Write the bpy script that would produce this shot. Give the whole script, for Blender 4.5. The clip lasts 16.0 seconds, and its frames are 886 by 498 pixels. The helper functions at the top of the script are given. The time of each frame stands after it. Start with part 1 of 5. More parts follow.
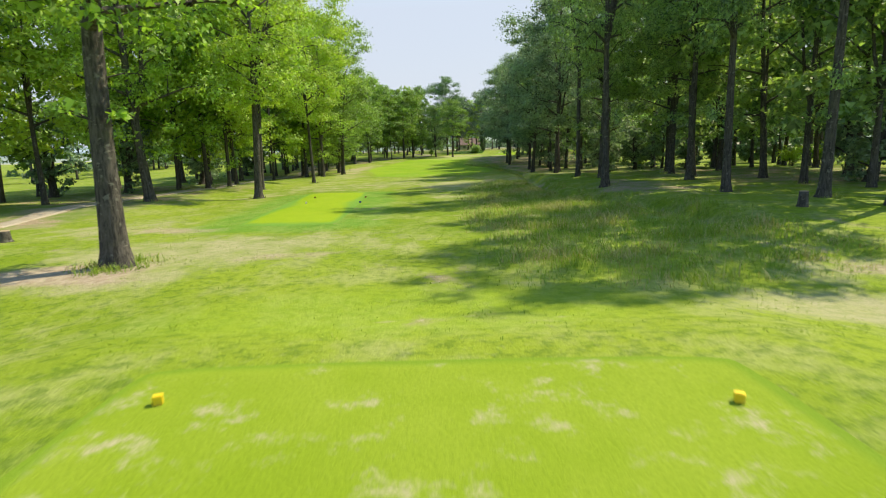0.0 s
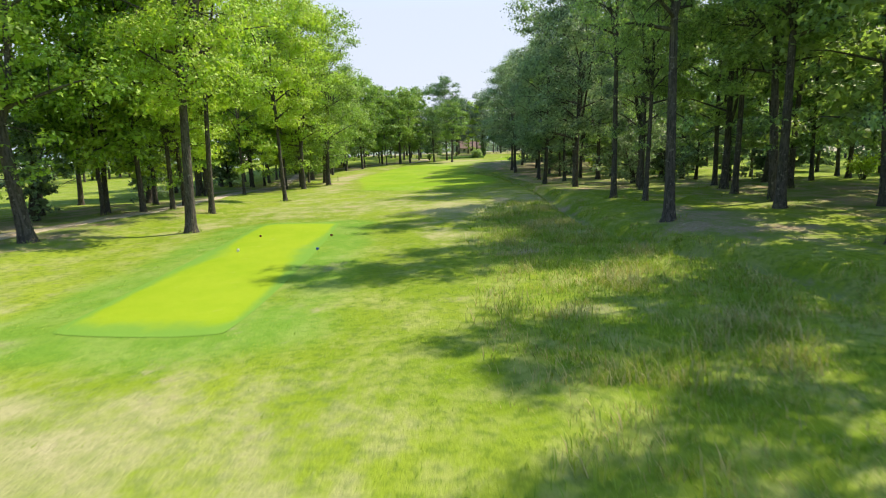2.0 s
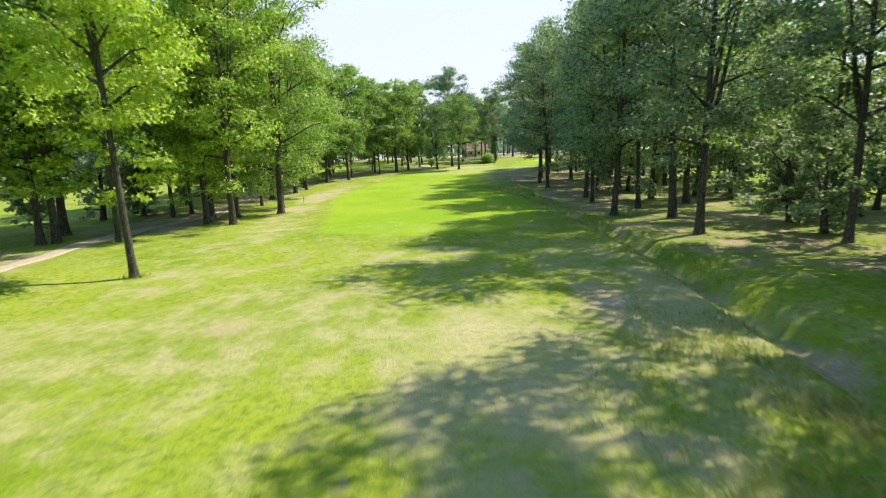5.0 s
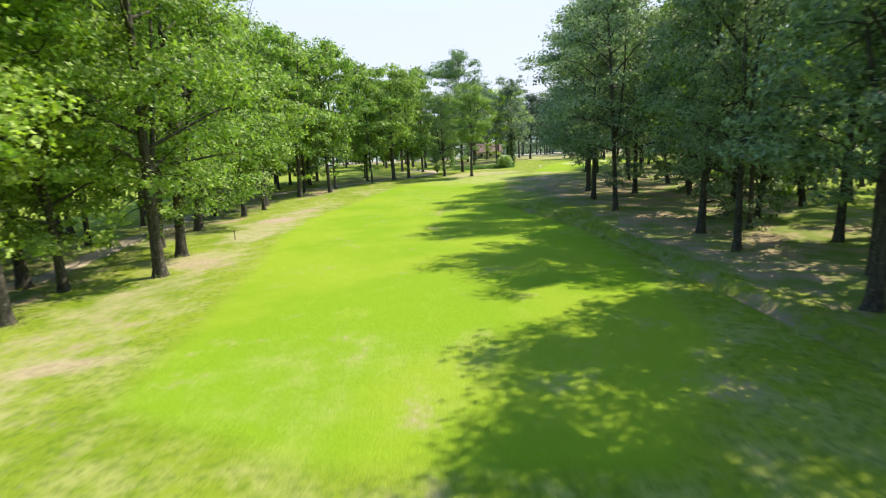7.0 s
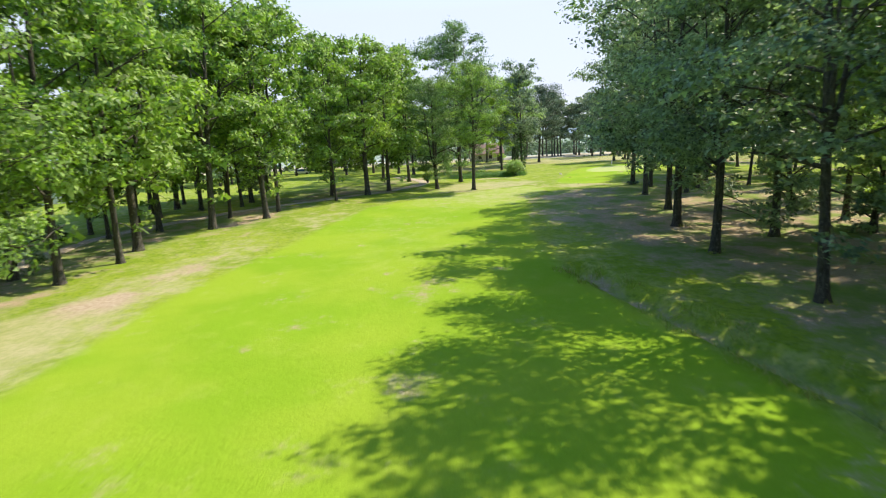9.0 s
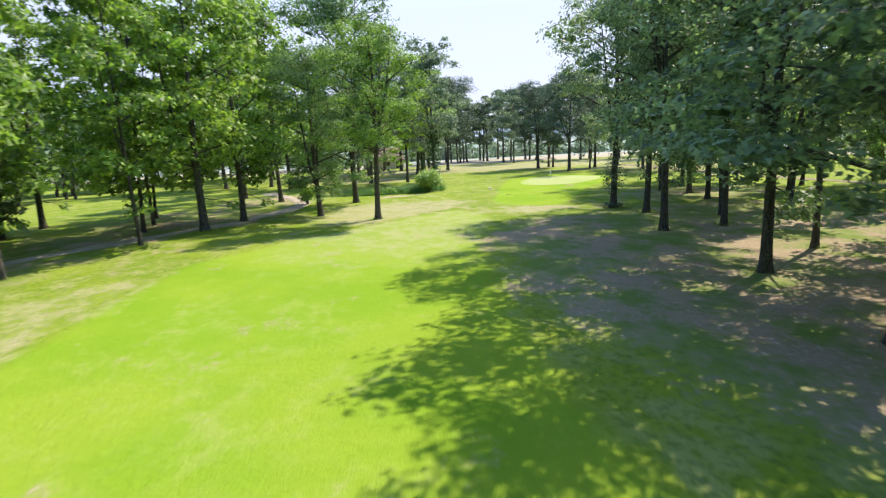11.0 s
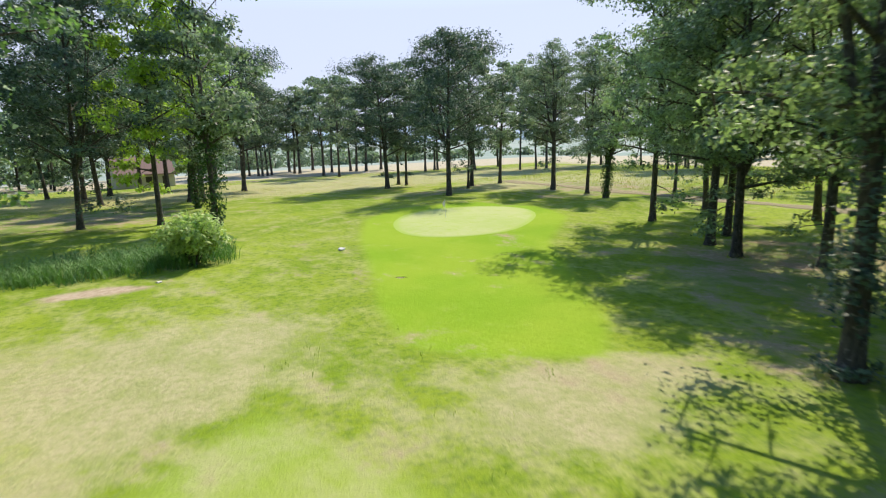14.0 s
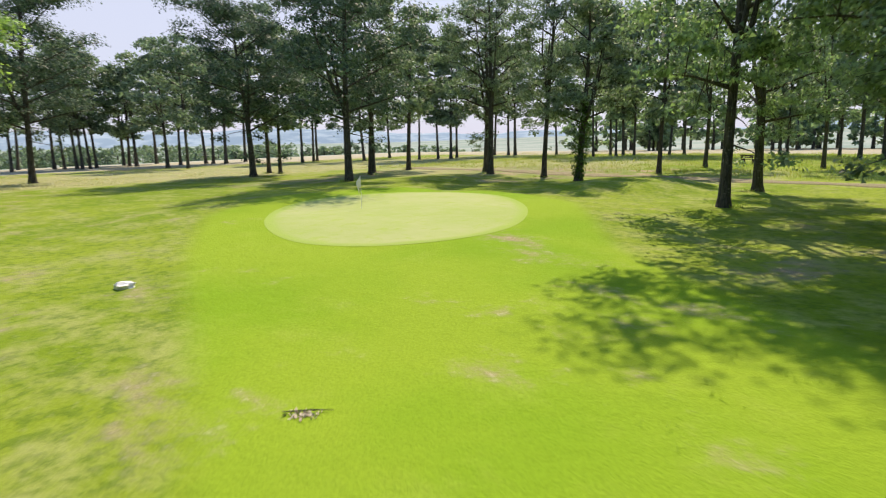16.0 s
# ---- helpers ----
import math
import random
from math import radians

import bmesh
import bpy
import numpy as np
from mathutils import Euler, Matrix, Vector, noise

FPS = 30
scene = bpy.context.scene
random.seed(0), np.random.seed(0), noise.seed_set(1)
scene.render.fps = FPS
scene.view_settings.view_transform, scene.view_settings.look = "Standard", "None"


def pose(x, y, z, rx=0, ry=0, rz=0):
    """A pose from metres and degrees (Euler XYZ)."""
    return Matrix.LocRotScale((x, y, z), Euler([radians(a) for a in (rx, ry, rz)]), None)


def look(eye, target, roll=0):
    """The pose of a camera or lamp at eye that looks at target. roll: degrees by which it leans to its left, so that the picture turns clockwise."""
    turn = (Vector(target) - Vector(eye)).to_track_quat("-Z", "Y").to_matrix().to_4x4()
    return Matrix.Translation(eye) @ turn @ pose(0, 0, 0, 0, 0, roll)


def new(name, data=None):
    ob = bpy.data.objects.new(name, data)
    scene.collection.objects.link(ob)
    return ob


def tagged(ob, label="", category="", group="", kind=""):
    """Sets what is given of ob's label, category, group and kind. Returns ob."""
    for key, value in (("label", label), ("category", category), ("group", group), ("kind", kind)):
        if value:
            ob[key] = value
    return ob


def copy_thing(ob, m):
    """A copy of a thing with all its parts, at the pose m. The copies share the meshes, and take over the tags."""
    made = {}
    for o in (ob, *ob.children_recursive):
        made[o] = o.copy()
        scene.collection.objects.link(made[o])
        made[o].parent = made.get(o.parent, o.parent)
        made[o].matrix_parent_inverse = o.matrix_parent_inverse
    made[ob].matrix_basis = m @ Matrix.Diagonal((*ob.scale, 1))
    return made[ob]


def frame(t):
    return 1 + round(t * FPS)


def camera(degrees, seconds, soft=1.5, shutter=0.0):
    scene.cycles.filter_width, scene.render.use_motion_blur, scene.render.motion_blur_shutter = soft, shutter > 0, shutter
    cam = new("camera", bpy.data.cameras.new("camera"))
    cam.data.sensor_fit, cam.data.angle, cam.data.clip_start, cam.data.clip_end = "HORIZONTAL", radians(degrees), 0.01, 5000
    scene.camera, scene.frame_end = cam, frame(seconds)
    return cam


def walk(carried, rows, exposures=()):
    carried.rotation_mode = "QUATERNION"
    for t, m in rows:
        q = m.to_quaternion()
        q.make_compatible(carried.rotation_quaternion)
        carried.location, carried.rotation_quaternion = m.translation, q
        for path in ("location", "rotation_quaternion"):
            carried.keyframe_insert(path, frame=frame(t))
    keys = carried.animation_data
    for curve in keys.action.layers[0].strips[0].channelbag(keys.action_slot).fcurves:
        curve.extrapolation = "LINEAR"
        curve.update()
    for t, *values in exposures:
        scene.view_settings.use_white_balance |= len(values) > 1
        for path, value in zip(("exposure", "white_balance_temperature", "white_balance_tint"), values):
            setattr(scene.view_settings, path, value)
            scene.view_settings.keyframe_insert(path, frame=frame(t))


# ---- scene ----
cam = camera(74.6, 16.0, 1.12, 0.32)
EXPOSURES = ((0.0, 0.40, 6480, 8), (1.0, 0.48, 6440, 9), (2.0, 0.58, 6300, 13), (4.0, 0.77, 6200, 15), (9.0, 0.70, 6120, 15), (12.0, 0.77, 5800, 22), (13.0, 0.71, 5820, 20), (14.5, 0.41, 6090, 17), (16.0, 0.38, 6430, 18))
METRES, EYE, TILT, LEAN, TURN = 200.0, 7.6, 0.0, 0.0, 0.0
ROWS = [
    (0.0, 0.0, 0.0, 0.0, -0.37, -11.01, 1.93),
    (0.5, 0.0002, 0.0143, 0.0008, -0.41, -10.97, 1.97),
    (1.0, 0.0005, 0.0296, 0.0017, -0.43, -10.93, 2.03),
    (1.5, 0.0007, 0.0458, 0.0023, -0.46, -10.87, 2.07),
    (2.0, 0.0011, 0.0626, 0.0029, -0.45, -10.84, 2.04),
    (2.5, 0.0015, 0.0827, 0.0035, -0.42, -10.79, 2.1),
    (3.0, 0.0016, 0.1037, 0.0042, -0.4, -10.77, 2.12),
    (3.5, 0.0016, 0.1277, 0.005, -0.35, -10.76, 2.22),
    (4.0, 0.0017, 0.1541, 0.0056, -0.3, -10.8, 2.28),
    (6.5, -0.0029, 0.3227, 0.0032, 0.14, -10.63, 2.84),
    (7.0, -0.003, 0.3614, 0.0035, 0.32, -10.63, 2.89),
    (7.5, -0.0029, 0.4008, 0.0037, 0.5, -10.61, 2.9),
    (8.0, -0.0027, 0.4412, 0.0041, 0.54, -10.63, 2.9),
    (8.5, -0.0022, 0.4809, 0.004, 0.21, -10.66, 2.9),
    (9.0, -0.0027, 0.5191, 0.0039, -0.34, -10.7, 2.87),
    (11.5, 0.0031, 0.7081, 0.0017, -14.58, -10.77, 2.54),
    (12.0, 0.0079, 0.7452, 0.0015, -18.19, -10.85, 2.41),
    (12.5, 0.0146, 0.7824, 0.0012, -22.34, -10.93, 2.31),
    (13.0, 0.0235, 0.8195, 0.0008, -26.38, -10.98, 2.13),
    (13.5, 0.0347, 0.8556, 0.0006, -29.22, -10.97, 2.06),
    (14.0, 0.0464, 0.8874, 0.0001, -29.99, -10.85, 1.97),
    (14.5, 0.0582, 0.9164, -0.0016, -31.36, -10.81, 1.96),
    (15.0, 0.0696, 0.942, -0.0059, -34.89, -10.8, 1.75),
    (15.5, 0.0798, 0.9633, -0.0116, -38.41, -10.81, 1.57),
    (16.0, 0.09, 0.9827, -0.0166, -42.36, -10.89, 1.39),
]
walk(cam, [(t, pose(0, 0, EYE, TILT, LEAN, TURN) @ pose(METRES * x, METRES * y, METRES * z, 90 + pitch, roll, yaw)) for t, x, y, z, yaw, pitch, roll in ROWS], EXPOSURES)

# ---- world, sun, exposure ----
SUN_DIR = Vector((0.84, 0.54, 0.0)).normalized()
SUN_ELEVATION = 49.0

world = bpy.data.worlds.new("sky")
scene.world = world
world.use_nodes = True
wt = world.node_tree
sky = wt.nodes.new("ShaderNodeTexSky")
sky.sky_type = "NISHITA"
sky.sun_disc = False
sky.sun_elevation = radians(SUN_ELEVATION)
sky.sun_rotation = math.atan2(SUN_DIR.x, SUN_DIR.y)
sky.altitude = 100
sky.air_density = 1.7
sky.dust_density = 0.35
sky.ozone_density = 3.2
haze = wt.nodes.new("ShaderNodeMix")
haze.data_type = "RGBA"
up = wt.nodes.new("ShaderNodeSeparateXYZ")
wt.links.new(wt.nodes.new("ShaderNodeTexCoord").outputs["Generated"], up.inputs[0])
thin = wt.nodes.new("ShaderNodeMapRange")
thin.inputs[1].default_value, thin.inputs[2].default_value = 0.2, 0.34
thin.inputs[3].default_value, thin.inputs[4].default_value = 0.92, 0.0
wt.links.new(up.outputs[2], thin.inputs[0])
wt.links.new(thin.outputs[0], haze.inputs[0])
haze.inputs[7].default_value = (3.75, 4.05, 4.8, 1)
wt.links.new(sky.outputs[0], haze.inputs[6])
wt.links.new(haze.outputs[2], wt.nodes["Background"].inputs[0])
wt.nodes["Background"].inputs[1].default_value = 0.138

sun_data = bpy.data.lights.new("sun", "SUN")
sun_data.energy, sun_data.angle, sun_data.color = 5.0, radians(0.53), (1.0, 0.86, 0.60)
sun = new("sun", sun_data)
sun_way = Vector((SUN_DIR.x, SUN_DIR.y, math.tan(radians(SUN_ELEVATION))))
sun.matrix_basis = look(sun_way * 100, (0, 0, 0))


GRASS_TONE = (0.965, 0.985, 1.15)


# ---- material helpers ----
class Nodes:
    """A material's node tree, with short calls for the nodes used here."""

    def __init__(self, name):
        self.mat = bpy.data.materials.new(name)
        self.mat.use_nodes = True
        self.tree = self.mat.node_tree
        self.bsdf = self.tree.nodes["Principled BSDF"]
        self.out = self.tree.nodes["Material Output"]

    def node(self, kind, **inputs):
        n = self.tree.nodes.new(kind)
        for key, value in inputs.items():
            self.put(n.inputs[key.replace("_", " ")], value)
        return n

    def put(self, socket, value):
        if isinstance(value, bpy.types.NodeSocket):
            self.tree.links.new(value, socket)
        elif isinstance(value, tuple) and len(value) == 3 and socket.type == "RGBA":
            socket.default_value = (*value, 1)
        else:
            socket.default_value = value

    def coords(self, which="Object"):
        return self.node("ShaderNodeTexCoord").outputs[which]

    def position(self):
        return self.node("ShaderNodeNewGeometry").outputs["Position"]

    def stretch(self, vector, scale):
        n = self.node("ShaderNodeMapping", Vector=vector)
        n.inputs["Scale"].default_value = scale
        return n.outputs[0]

    def noise(self, vector, scale, detail=3.0, rough=0.55, distortion=0.0):
        n = self.node("ShaderNodeTexNoise", Vector=vector, Scale=scale, Detail=detail, Roughness=rough, Distortion=distortion)
        return n.outputs[0]

    def ramp(self, value, low, high, a=0.0, b=1.0):
        n = self.node("ShaderNodeMapRange", Value=value)
        n.inputs[1].default_value, n.inputs[2].default_value = low, high
        n.inputs[3].default_value, n.inputs[4].default_value = a, b
        n.interpolation_type = "SMOOTHSTEP"
        return n.outputs[0]

    def math(self, kind, a, b=0.0):
        n = self.node("ShaderNodeMath")
        n.operation = kind
        self.put(n.inputs[0], a)
        self.put(n.inputs[1], b)
        return n.outputs[0]

    def mix(self, factor, a, b, blend="MIX"):
        n = self.node("ShaderNodeMix")
        n.data_type, n.blend_type = "RGBA", blend
        self.put(n.inputs[0], factor)
        self.put(n.inputs[6], a)
        self.put(n.inputs[7], b)
        return n.outputs[2]

    def mask(self, name):
        n = self.node("ShaderNodeAttribute")
        n.attribute_name = name
        return n.outputs["Fac"]

    def bump(self, height, strength, distance):
        n = self.node("ShaderNodeBump", Height=height, Strength=strength, Distance=distance)
        self.put(self.bsdf.inputs["Normal"], n.outputs[0])
        return n.outputs[0]

    def finish(self, colour, rough=0.8, metal=0.0, specular=0.3):
        self.put(self.bsdf.inputs["Base Color"], colour)
        self.put(self.bsdf.inputs["Roughness"], rough)
        self.put(self.bsdf.inputs["Metallic"], metal)
        self.put(self.bsdf.inputs["Specular IOR Level"], specular)
        return self.mat


def leaf_material(name, dark, light, translucent, warmth=1.0):
    n = Nodes(name)
    island = n.node("ShaderNodeNewGeometry").outputs["Random Per Island"]
    tree_random = n.node("ShaderNodeObjectInfo").outputs["Random"]
    patch = n.noise(n.position(), 0.55, 3.0)
    colour = n.mix(n.ramp(n.math("ADD", n.math("MULTIPLY", island, 0.45), n.math("MULTIPLY", patch, 0.75)), 0.25, 0.85), dark, light)
    warm = n.mix(0.5, colour, (light[0] * 1.25, light[1] * 1.02, light[2] * 0.7))
    colour = n.mix(n.math("MULTIPLY", n.ramp(tree_random, 0.35, 1.0), warmth), colour, warm)
    n.finish(colour, 0.6, 0.0, 0.3)
    back = n.node("ShaderNodeBsdfTranslucent", Color=n.mix(1.0, colour, translucent, "MULTIPLY"))
    blend = n.node("ShaderNodeAddShader")
    n.tree.links.new(n.bsdf.outputs[0], blend.inputs[0])
    n.tree.links.new(back.outputs[0], blend.inputs[1])
    n.tree.links.new(blend.outputs[0], n.out.inputs[0])
    return n.mat


def bark_material(name, dark, light, moss):
    n = Nodes(name)
    p = n.coords()
    ridges = n.noise(n.stretch(p, (9, 9, 1.3)), 1.6, 5.0, 0.65, 0.4)
    blotch = n.noise(p, 0.9, 3.0)
    colour = n.mix(n.ramp(ridges, 0.32, 0.68), dark, light)
    colour = n.mix(n.math("MULTIPLY", n.ramp(blotch, 0.5, 0.75), 0.6), colour, moss)
    lichen = n.noise(p, 6.0, 2.0)
    colour = n.mix(n.math("MULTIPLY", n.ramp(lichen, 0.6, 0.7), 0.35), colour, (0.34, 0.34, 0.28))
    n.bump(ridges, 0.9, 0.05)
    return n.finish(colour, 0.92, 0.0, 0.15)


def paint_material(name, colour, rough=0.5, metal=0.0, worn=(0.3, 0.28, 0.24), wear=0.25):
    n = Nodes(name)
    p = n.coords()
    grain = n.noise(p, 24.0, 4.0)
    stain = n.noise(p, 4.0, 3.0)
    c = n.mix(n.math("MULTIPLY", n.ramp(stain, 0.5, 0.75), wear), colour, worn)
    c = n.mix(n.math("MULTIPLY", grain, 0.2), c, (0, 0, 0))
    n.bump(grain, 0.2, 0.004)
    return n.finish(c, rough, metal)


def turf_material(name, one, two, dry, dry_low, dry_high, rim, mottle=0.35):
    n = Nodes(name)
    p = n.position()
    broad = n.noise(p, 0.22, 3.0, 0.6)
    mid = n.noise(n.stretch(p, (1, 0.6, 1)), 1.3, 4.0, 0.65)
    fine = n.noise(p, 22.0, 3.0, 0.7)
    c = n.mix(n.ramp(n.math("ADD", n.math("MULTIPLY", broad, 0.6), n.math("MULTIPLY", mid, 0.4)), 0.35, 0.65), one, two)
    c = n.mix(n.ramp(n.noise(p, 1.3, 6.0, 0.75), dry_low, dry_high), c, dry)
    c = n.mix(n.math("MULTIPLY", n.ramp(fine, 0.35, 0.7), mottle), c, (one[0] * 0.55, one[1] * 0.6, one[2] * 0.6))
    ragged = n.math("ADD", n.mask("rim"), n.math("MULTIPLY", n.math("SUBTRACT", mid, 0.5), 0.8))
    c = n.mix(n.ramp(ragged, 0.2, 0.85), c, rim)
    n.bump(n.math("ADD", fine, mid), 0.5, 0.03)
    return n.finish(n.mix(1.0, c, GRASS_TONE, "MULTIPLY"), 0.85, 0.0, 0.05)


def ground_material():
    n = Nodes("meadow_turf")
    p = n.position()
    broad = n.noise(p, 0.09, 4.0, 0.6)
    mid = n.noise(n.stretch(p, (1, 0.7, 1)), 0.75, 5.0, 0.68)
    small = n.noise(p, 3.6, 4.0, 0.7)
    fine = n.noise(p, 19.0, 3.0, 0.7)
    ragged = n.math("SUBTRACT", n.math("ADD", n.math("MULTIPLY", mid, 0.7), n.math("MULTIPLY", small, 0.35)), 0.52)

    def zone(name, spread=0.9, low=0.42, high=0.58):
        return n.ramp(n.math("ADD", n.mask(name), n.math("MULTIPLY", ragged, spread)), low, high)

    rough = n.mix(n.ramp(broad, 0.38, 0.62), (0.182, 0.270, 0.015), (0.260, 0.335, 0.027))
    rough = n.mix(n.ramp(mid, 0.42, 0.66), rough, (0.315, 0.352, 0.085))
    rough = n.mix(n.math("MULTIPLY", n.ramp(small, 0.46, 0.64), 0.6), rough, (0.095, 0.165, 0.016))
    speck = n.noise(n.stretch(p, (1, 0.55, 1)), 7.0, 4.0, 0.75)
    rough = n.mix(n.math("MULTIPLY", n.ramp(speck, 0.55, 0.72), 0.4), rough, (0.33, 0.345, 0.13))
    fairway = n.mix(n.ramp(broad, 0.4, 0.6), (0.206, 0.345, 0.014), (0.258, 0.372, 0.022))
    fairway = n.mix(n.math("MULTIPLY", n.ramp(mid, 0.5, 0.75), 0.45), fairway, (0.305, 0.392, 0.045))
    worn = n.mix(n.ramp(mid, 0.35, 0.65), (0.30, 0.365, 0.075), (0.375, 0.39, 0.150))
    fairway = n.mix(n.math("MULTIPLY", n.ramp(n.math("ADD", n.mask("pale"), n.math("MULTIPLY", ragged, 0.9)), 0.2, 0.9), 0.85), fairway, worn)
    c = n.mix(zone("fairway", 0.45, 0.3, 0.7), rough, fairway)
    sere = n.mix(n.ramp(small, 0.4, 0.65), (0.430, 0.385, 0.205), (0.335, 0.345, 0.135))
    c = n.mix(n.math("MULTIPLY", n.ramp(n.mask("collar"), 0.1, 0.8), 0.75), c, n.mix(n.ramp(mid, 0.4, 0.62), (0.135, 0.280, 0.030), (0.185, 0.32, 0.042)))
    c = n.mix(n.math("MULTIPLY", zone("sere", 1.7, 0.32, 0.95), 0.85), c, sere)
    bare = n.mix(n.ramp(small, 0.4, 0.62), (0.47, 0.38, 0.25), (0.36, 0.28, 0.17))
    c = n.mix(zone("bare", 0.9, 0.4, 1.0), c, bare)
    leaves = n.mix(n.ramp(fine, 0.42, 0.6), (0.285, 0.205, 0.125), (0.48, 0.37, 0.235))
    leaves = n.mix(n.ramp(small, 0.55, 0.7), leaves, (0.52, 0.43, 0.29))
    # Thin grass over the litter; its duller, bluer tone imitates shade.
    shade_turf = n.mix(n.ramp(mid, 0.35, 0.65), (0.165, 0.225, 0.060), (0.235, 0.265, 0.095))
    c = n.mix(n.math("MULTIPLY", zone("litter", 0.6, 0.15, 0.55), 0.7), c, shade_turf)
    drift = n.math("SUBTRACT", n.noise(n.stretch(p, (1, 0.7, 1)), 0.34, 3.0, 0.6), 0.53)
    drifted = n.math("ADD", n.math("ADD", n.mask("litter"), n.math("MULTIPLY", drift, 2.6)), n.math("MULTIPLY", ragged, 2.4))
    c = n.mix(n.math("MULTIPLY", n.ramp(drifted, 0.2, 1.0), 0.92), c, leaves)
    straw = n.mix(n.ramp(mid, 0.35, 0.65), (0.47, 0.40, 0.27), (0.40, 0.38, 0.22))
    c = n.mix(zone("straw", 0.5), c, straw)
    # Far fields paled and greyed: distance haze goes into this colour.
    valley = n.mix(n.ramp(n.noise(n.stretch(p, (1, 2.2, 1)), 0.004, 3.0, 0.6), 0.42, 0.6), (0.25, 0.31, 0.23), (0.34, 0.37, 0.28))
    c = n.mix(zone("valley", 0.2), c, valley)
    c = n.mix(n.math("MULTIPLY", n.ramp(fine, 0.36, 0.7), 0.3), c, n.mix(1.0, c, (0.5, 0.55, 0.5), "MULTIPLY"))
    n.bump(n.math("ADD", n.math("MULTIPLY", small, 1.5), fine), 0.6, 0.05)
    return n.finish(n.mix(1.0, c, GRASS_TONE, "MULTIPLY"), 0.9, 0.0, 0.04)


def gravel_material(name, dark, light, patch):
    n = Nodes(name)
    p = n.position()
    fine = n.noise(p, 30.0, 3.0, 0.7)
    mid = n.noise(p, 1.8, 4.0, 0.6)
    c = n.mix(n.ramp(fine, 0.35, 0.65), dark, light)
    c = n.mix(n.ramp(mid, 0.52, 0.7), c, patch)
    n.bump(fine, 0.6, 0.02)
    return n.finish(c, 0.95, 0.0, 0.1)


def blade_material(name, root, tip, straw, straw_share):
    n = Nodes(name)
    island = n.node("ShaderNodeNewGeometry").outputs["Random Per Island"]
    patch = n.noise(n.position(), 0.42, 4.0, 0.65)
    c = n.mix(n.ramp(n.noise(n.position(), 0.9, 3.0), 0.35, 0.65), root, tip)
    c = n.mix(n.math("MULTIPLY", n.ramp(n.math("ADD", n.math("MULTIPLY", island, 0.3), patch), 0.86 - straw_share * 0.5, 1.0 - straw_share * 0.5), 0.85), c, straw)
    n.finish(c, 0.6, 0.0, 0.2)
    back = n.node("ShaderNodeBsdfTranslucent", Color=n.mix(1.0, c, (0.34, 0.42, 0.20), "MULTIPLY"))
    blend = n.node("ShaderNodeAddShader")
    n.tree.links.new(n.bsdf.outputs[0], blend.inputs[0])
    n.tree.links.new(back.outputs[0], blend.inputs[1])
    n.tree.links.new(blend.outputs[0], n.out.inputs[0])
    return n.mat


# Oak foliage in lit and shaded copies, chosen stand by stand.
LEAF = leaf_material("lit_oak_leaf", (0.045, 0.083, 0.019), (0.235, 0.345, 0.060), (0.86, 0.95, 0.30))
# Bluish shade is put into this leaf colour.
LEAF_COOL = leaf_material("shaded_oak_leaf", (0.029, 0.048, 0.037), (0.165, 0.226, 0.142), (0.92, 1.04, 0.50), 0.3)
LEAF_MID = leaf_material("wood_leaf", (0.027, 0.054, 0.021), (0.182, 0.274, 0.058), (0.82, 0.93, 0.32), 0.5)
# Distant oaks: backlit shade and haze go into this bluer leaf colour.
LEAF_FAR = leaf_material("backlit_haze_leaf", (0.026, 0.043, 0.035), (0.146, 0.196, 0.138), (0.80, 0.90, 0.50), 0.2)
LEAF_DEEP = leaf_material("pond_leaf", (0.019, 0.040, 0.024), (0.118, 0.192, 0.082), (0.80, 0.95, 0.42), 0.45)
LEAF_EDGE = leaf_material("sunlit_edge_leaf", (0.034, 0.061, 0.032), (0.190, 0.270, 0.105), (1.0, 1.12, 0.46), 0.4)
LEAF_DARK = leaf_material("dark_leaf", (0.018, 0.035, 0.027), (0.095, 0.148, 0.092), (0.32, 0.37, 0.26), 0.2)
LEAF_IVY = leaf_material("ivy_leaf", (0.018, 0.045, 0.010), (0.045, 0.09, 0.018), (0.35, 0.45, 0.25))
LEAF_WILLOW = leaf_material("willow_leaf", (0.13, 0.19, 0.06), (0.27, 0.34, 0.12), (0.8, 0.9, 0.5))
BARK = bark_material("oak_bark", (0.034, 0.032, 0.029), (0.118, 0.108, 0.094), (0.13, 0.13, 0.07))
GROUND = ground_material()
TEE_TURF = turf_material("tee_turf", (0.236, 0.355, 0.010), (0.282, 0.380, 0.016), (0.35, 0.38, 0.10), 0.60, 0.75, (0.158, 0.298, 0.036), mottle=0.2)
TEE_WORN = turf_material("worn_tee_turf", (0.215, 0.305, 0.014), (0.262, 0.342, 0.026), (0.43, 0.39, 0.20), 0.53, 0.70, (0.175, 0.272, 0.018), mottle=0.3)
GREEN_TURF = turf_material("putting_turf", (0.34, 0.41, 0.11), (0.40, 0.435, 0.165), (0.33, 0.415, 0.08), 0.5, 0.7, (0.30, 0.40, 0.07), mottle=0.12)
GRAVEL = gravel_material("worn_gravel", (0.29, 0.25, 0.20), (0.47, 0.42, 0.34), (0.33, 0.26, 0.17))
EARTH = gravel_material("trodden_earth", (0.17, 0.15, 0.09), (0.30, 0.26, 0.17), (0.20, 0.21, 0.07))
BLADE = blade_material("rough_blade", (0.130, 0.215, 0.018), (0.235, 0.305, 0.035), (0.36, 0.29, 0.135), 0.42)
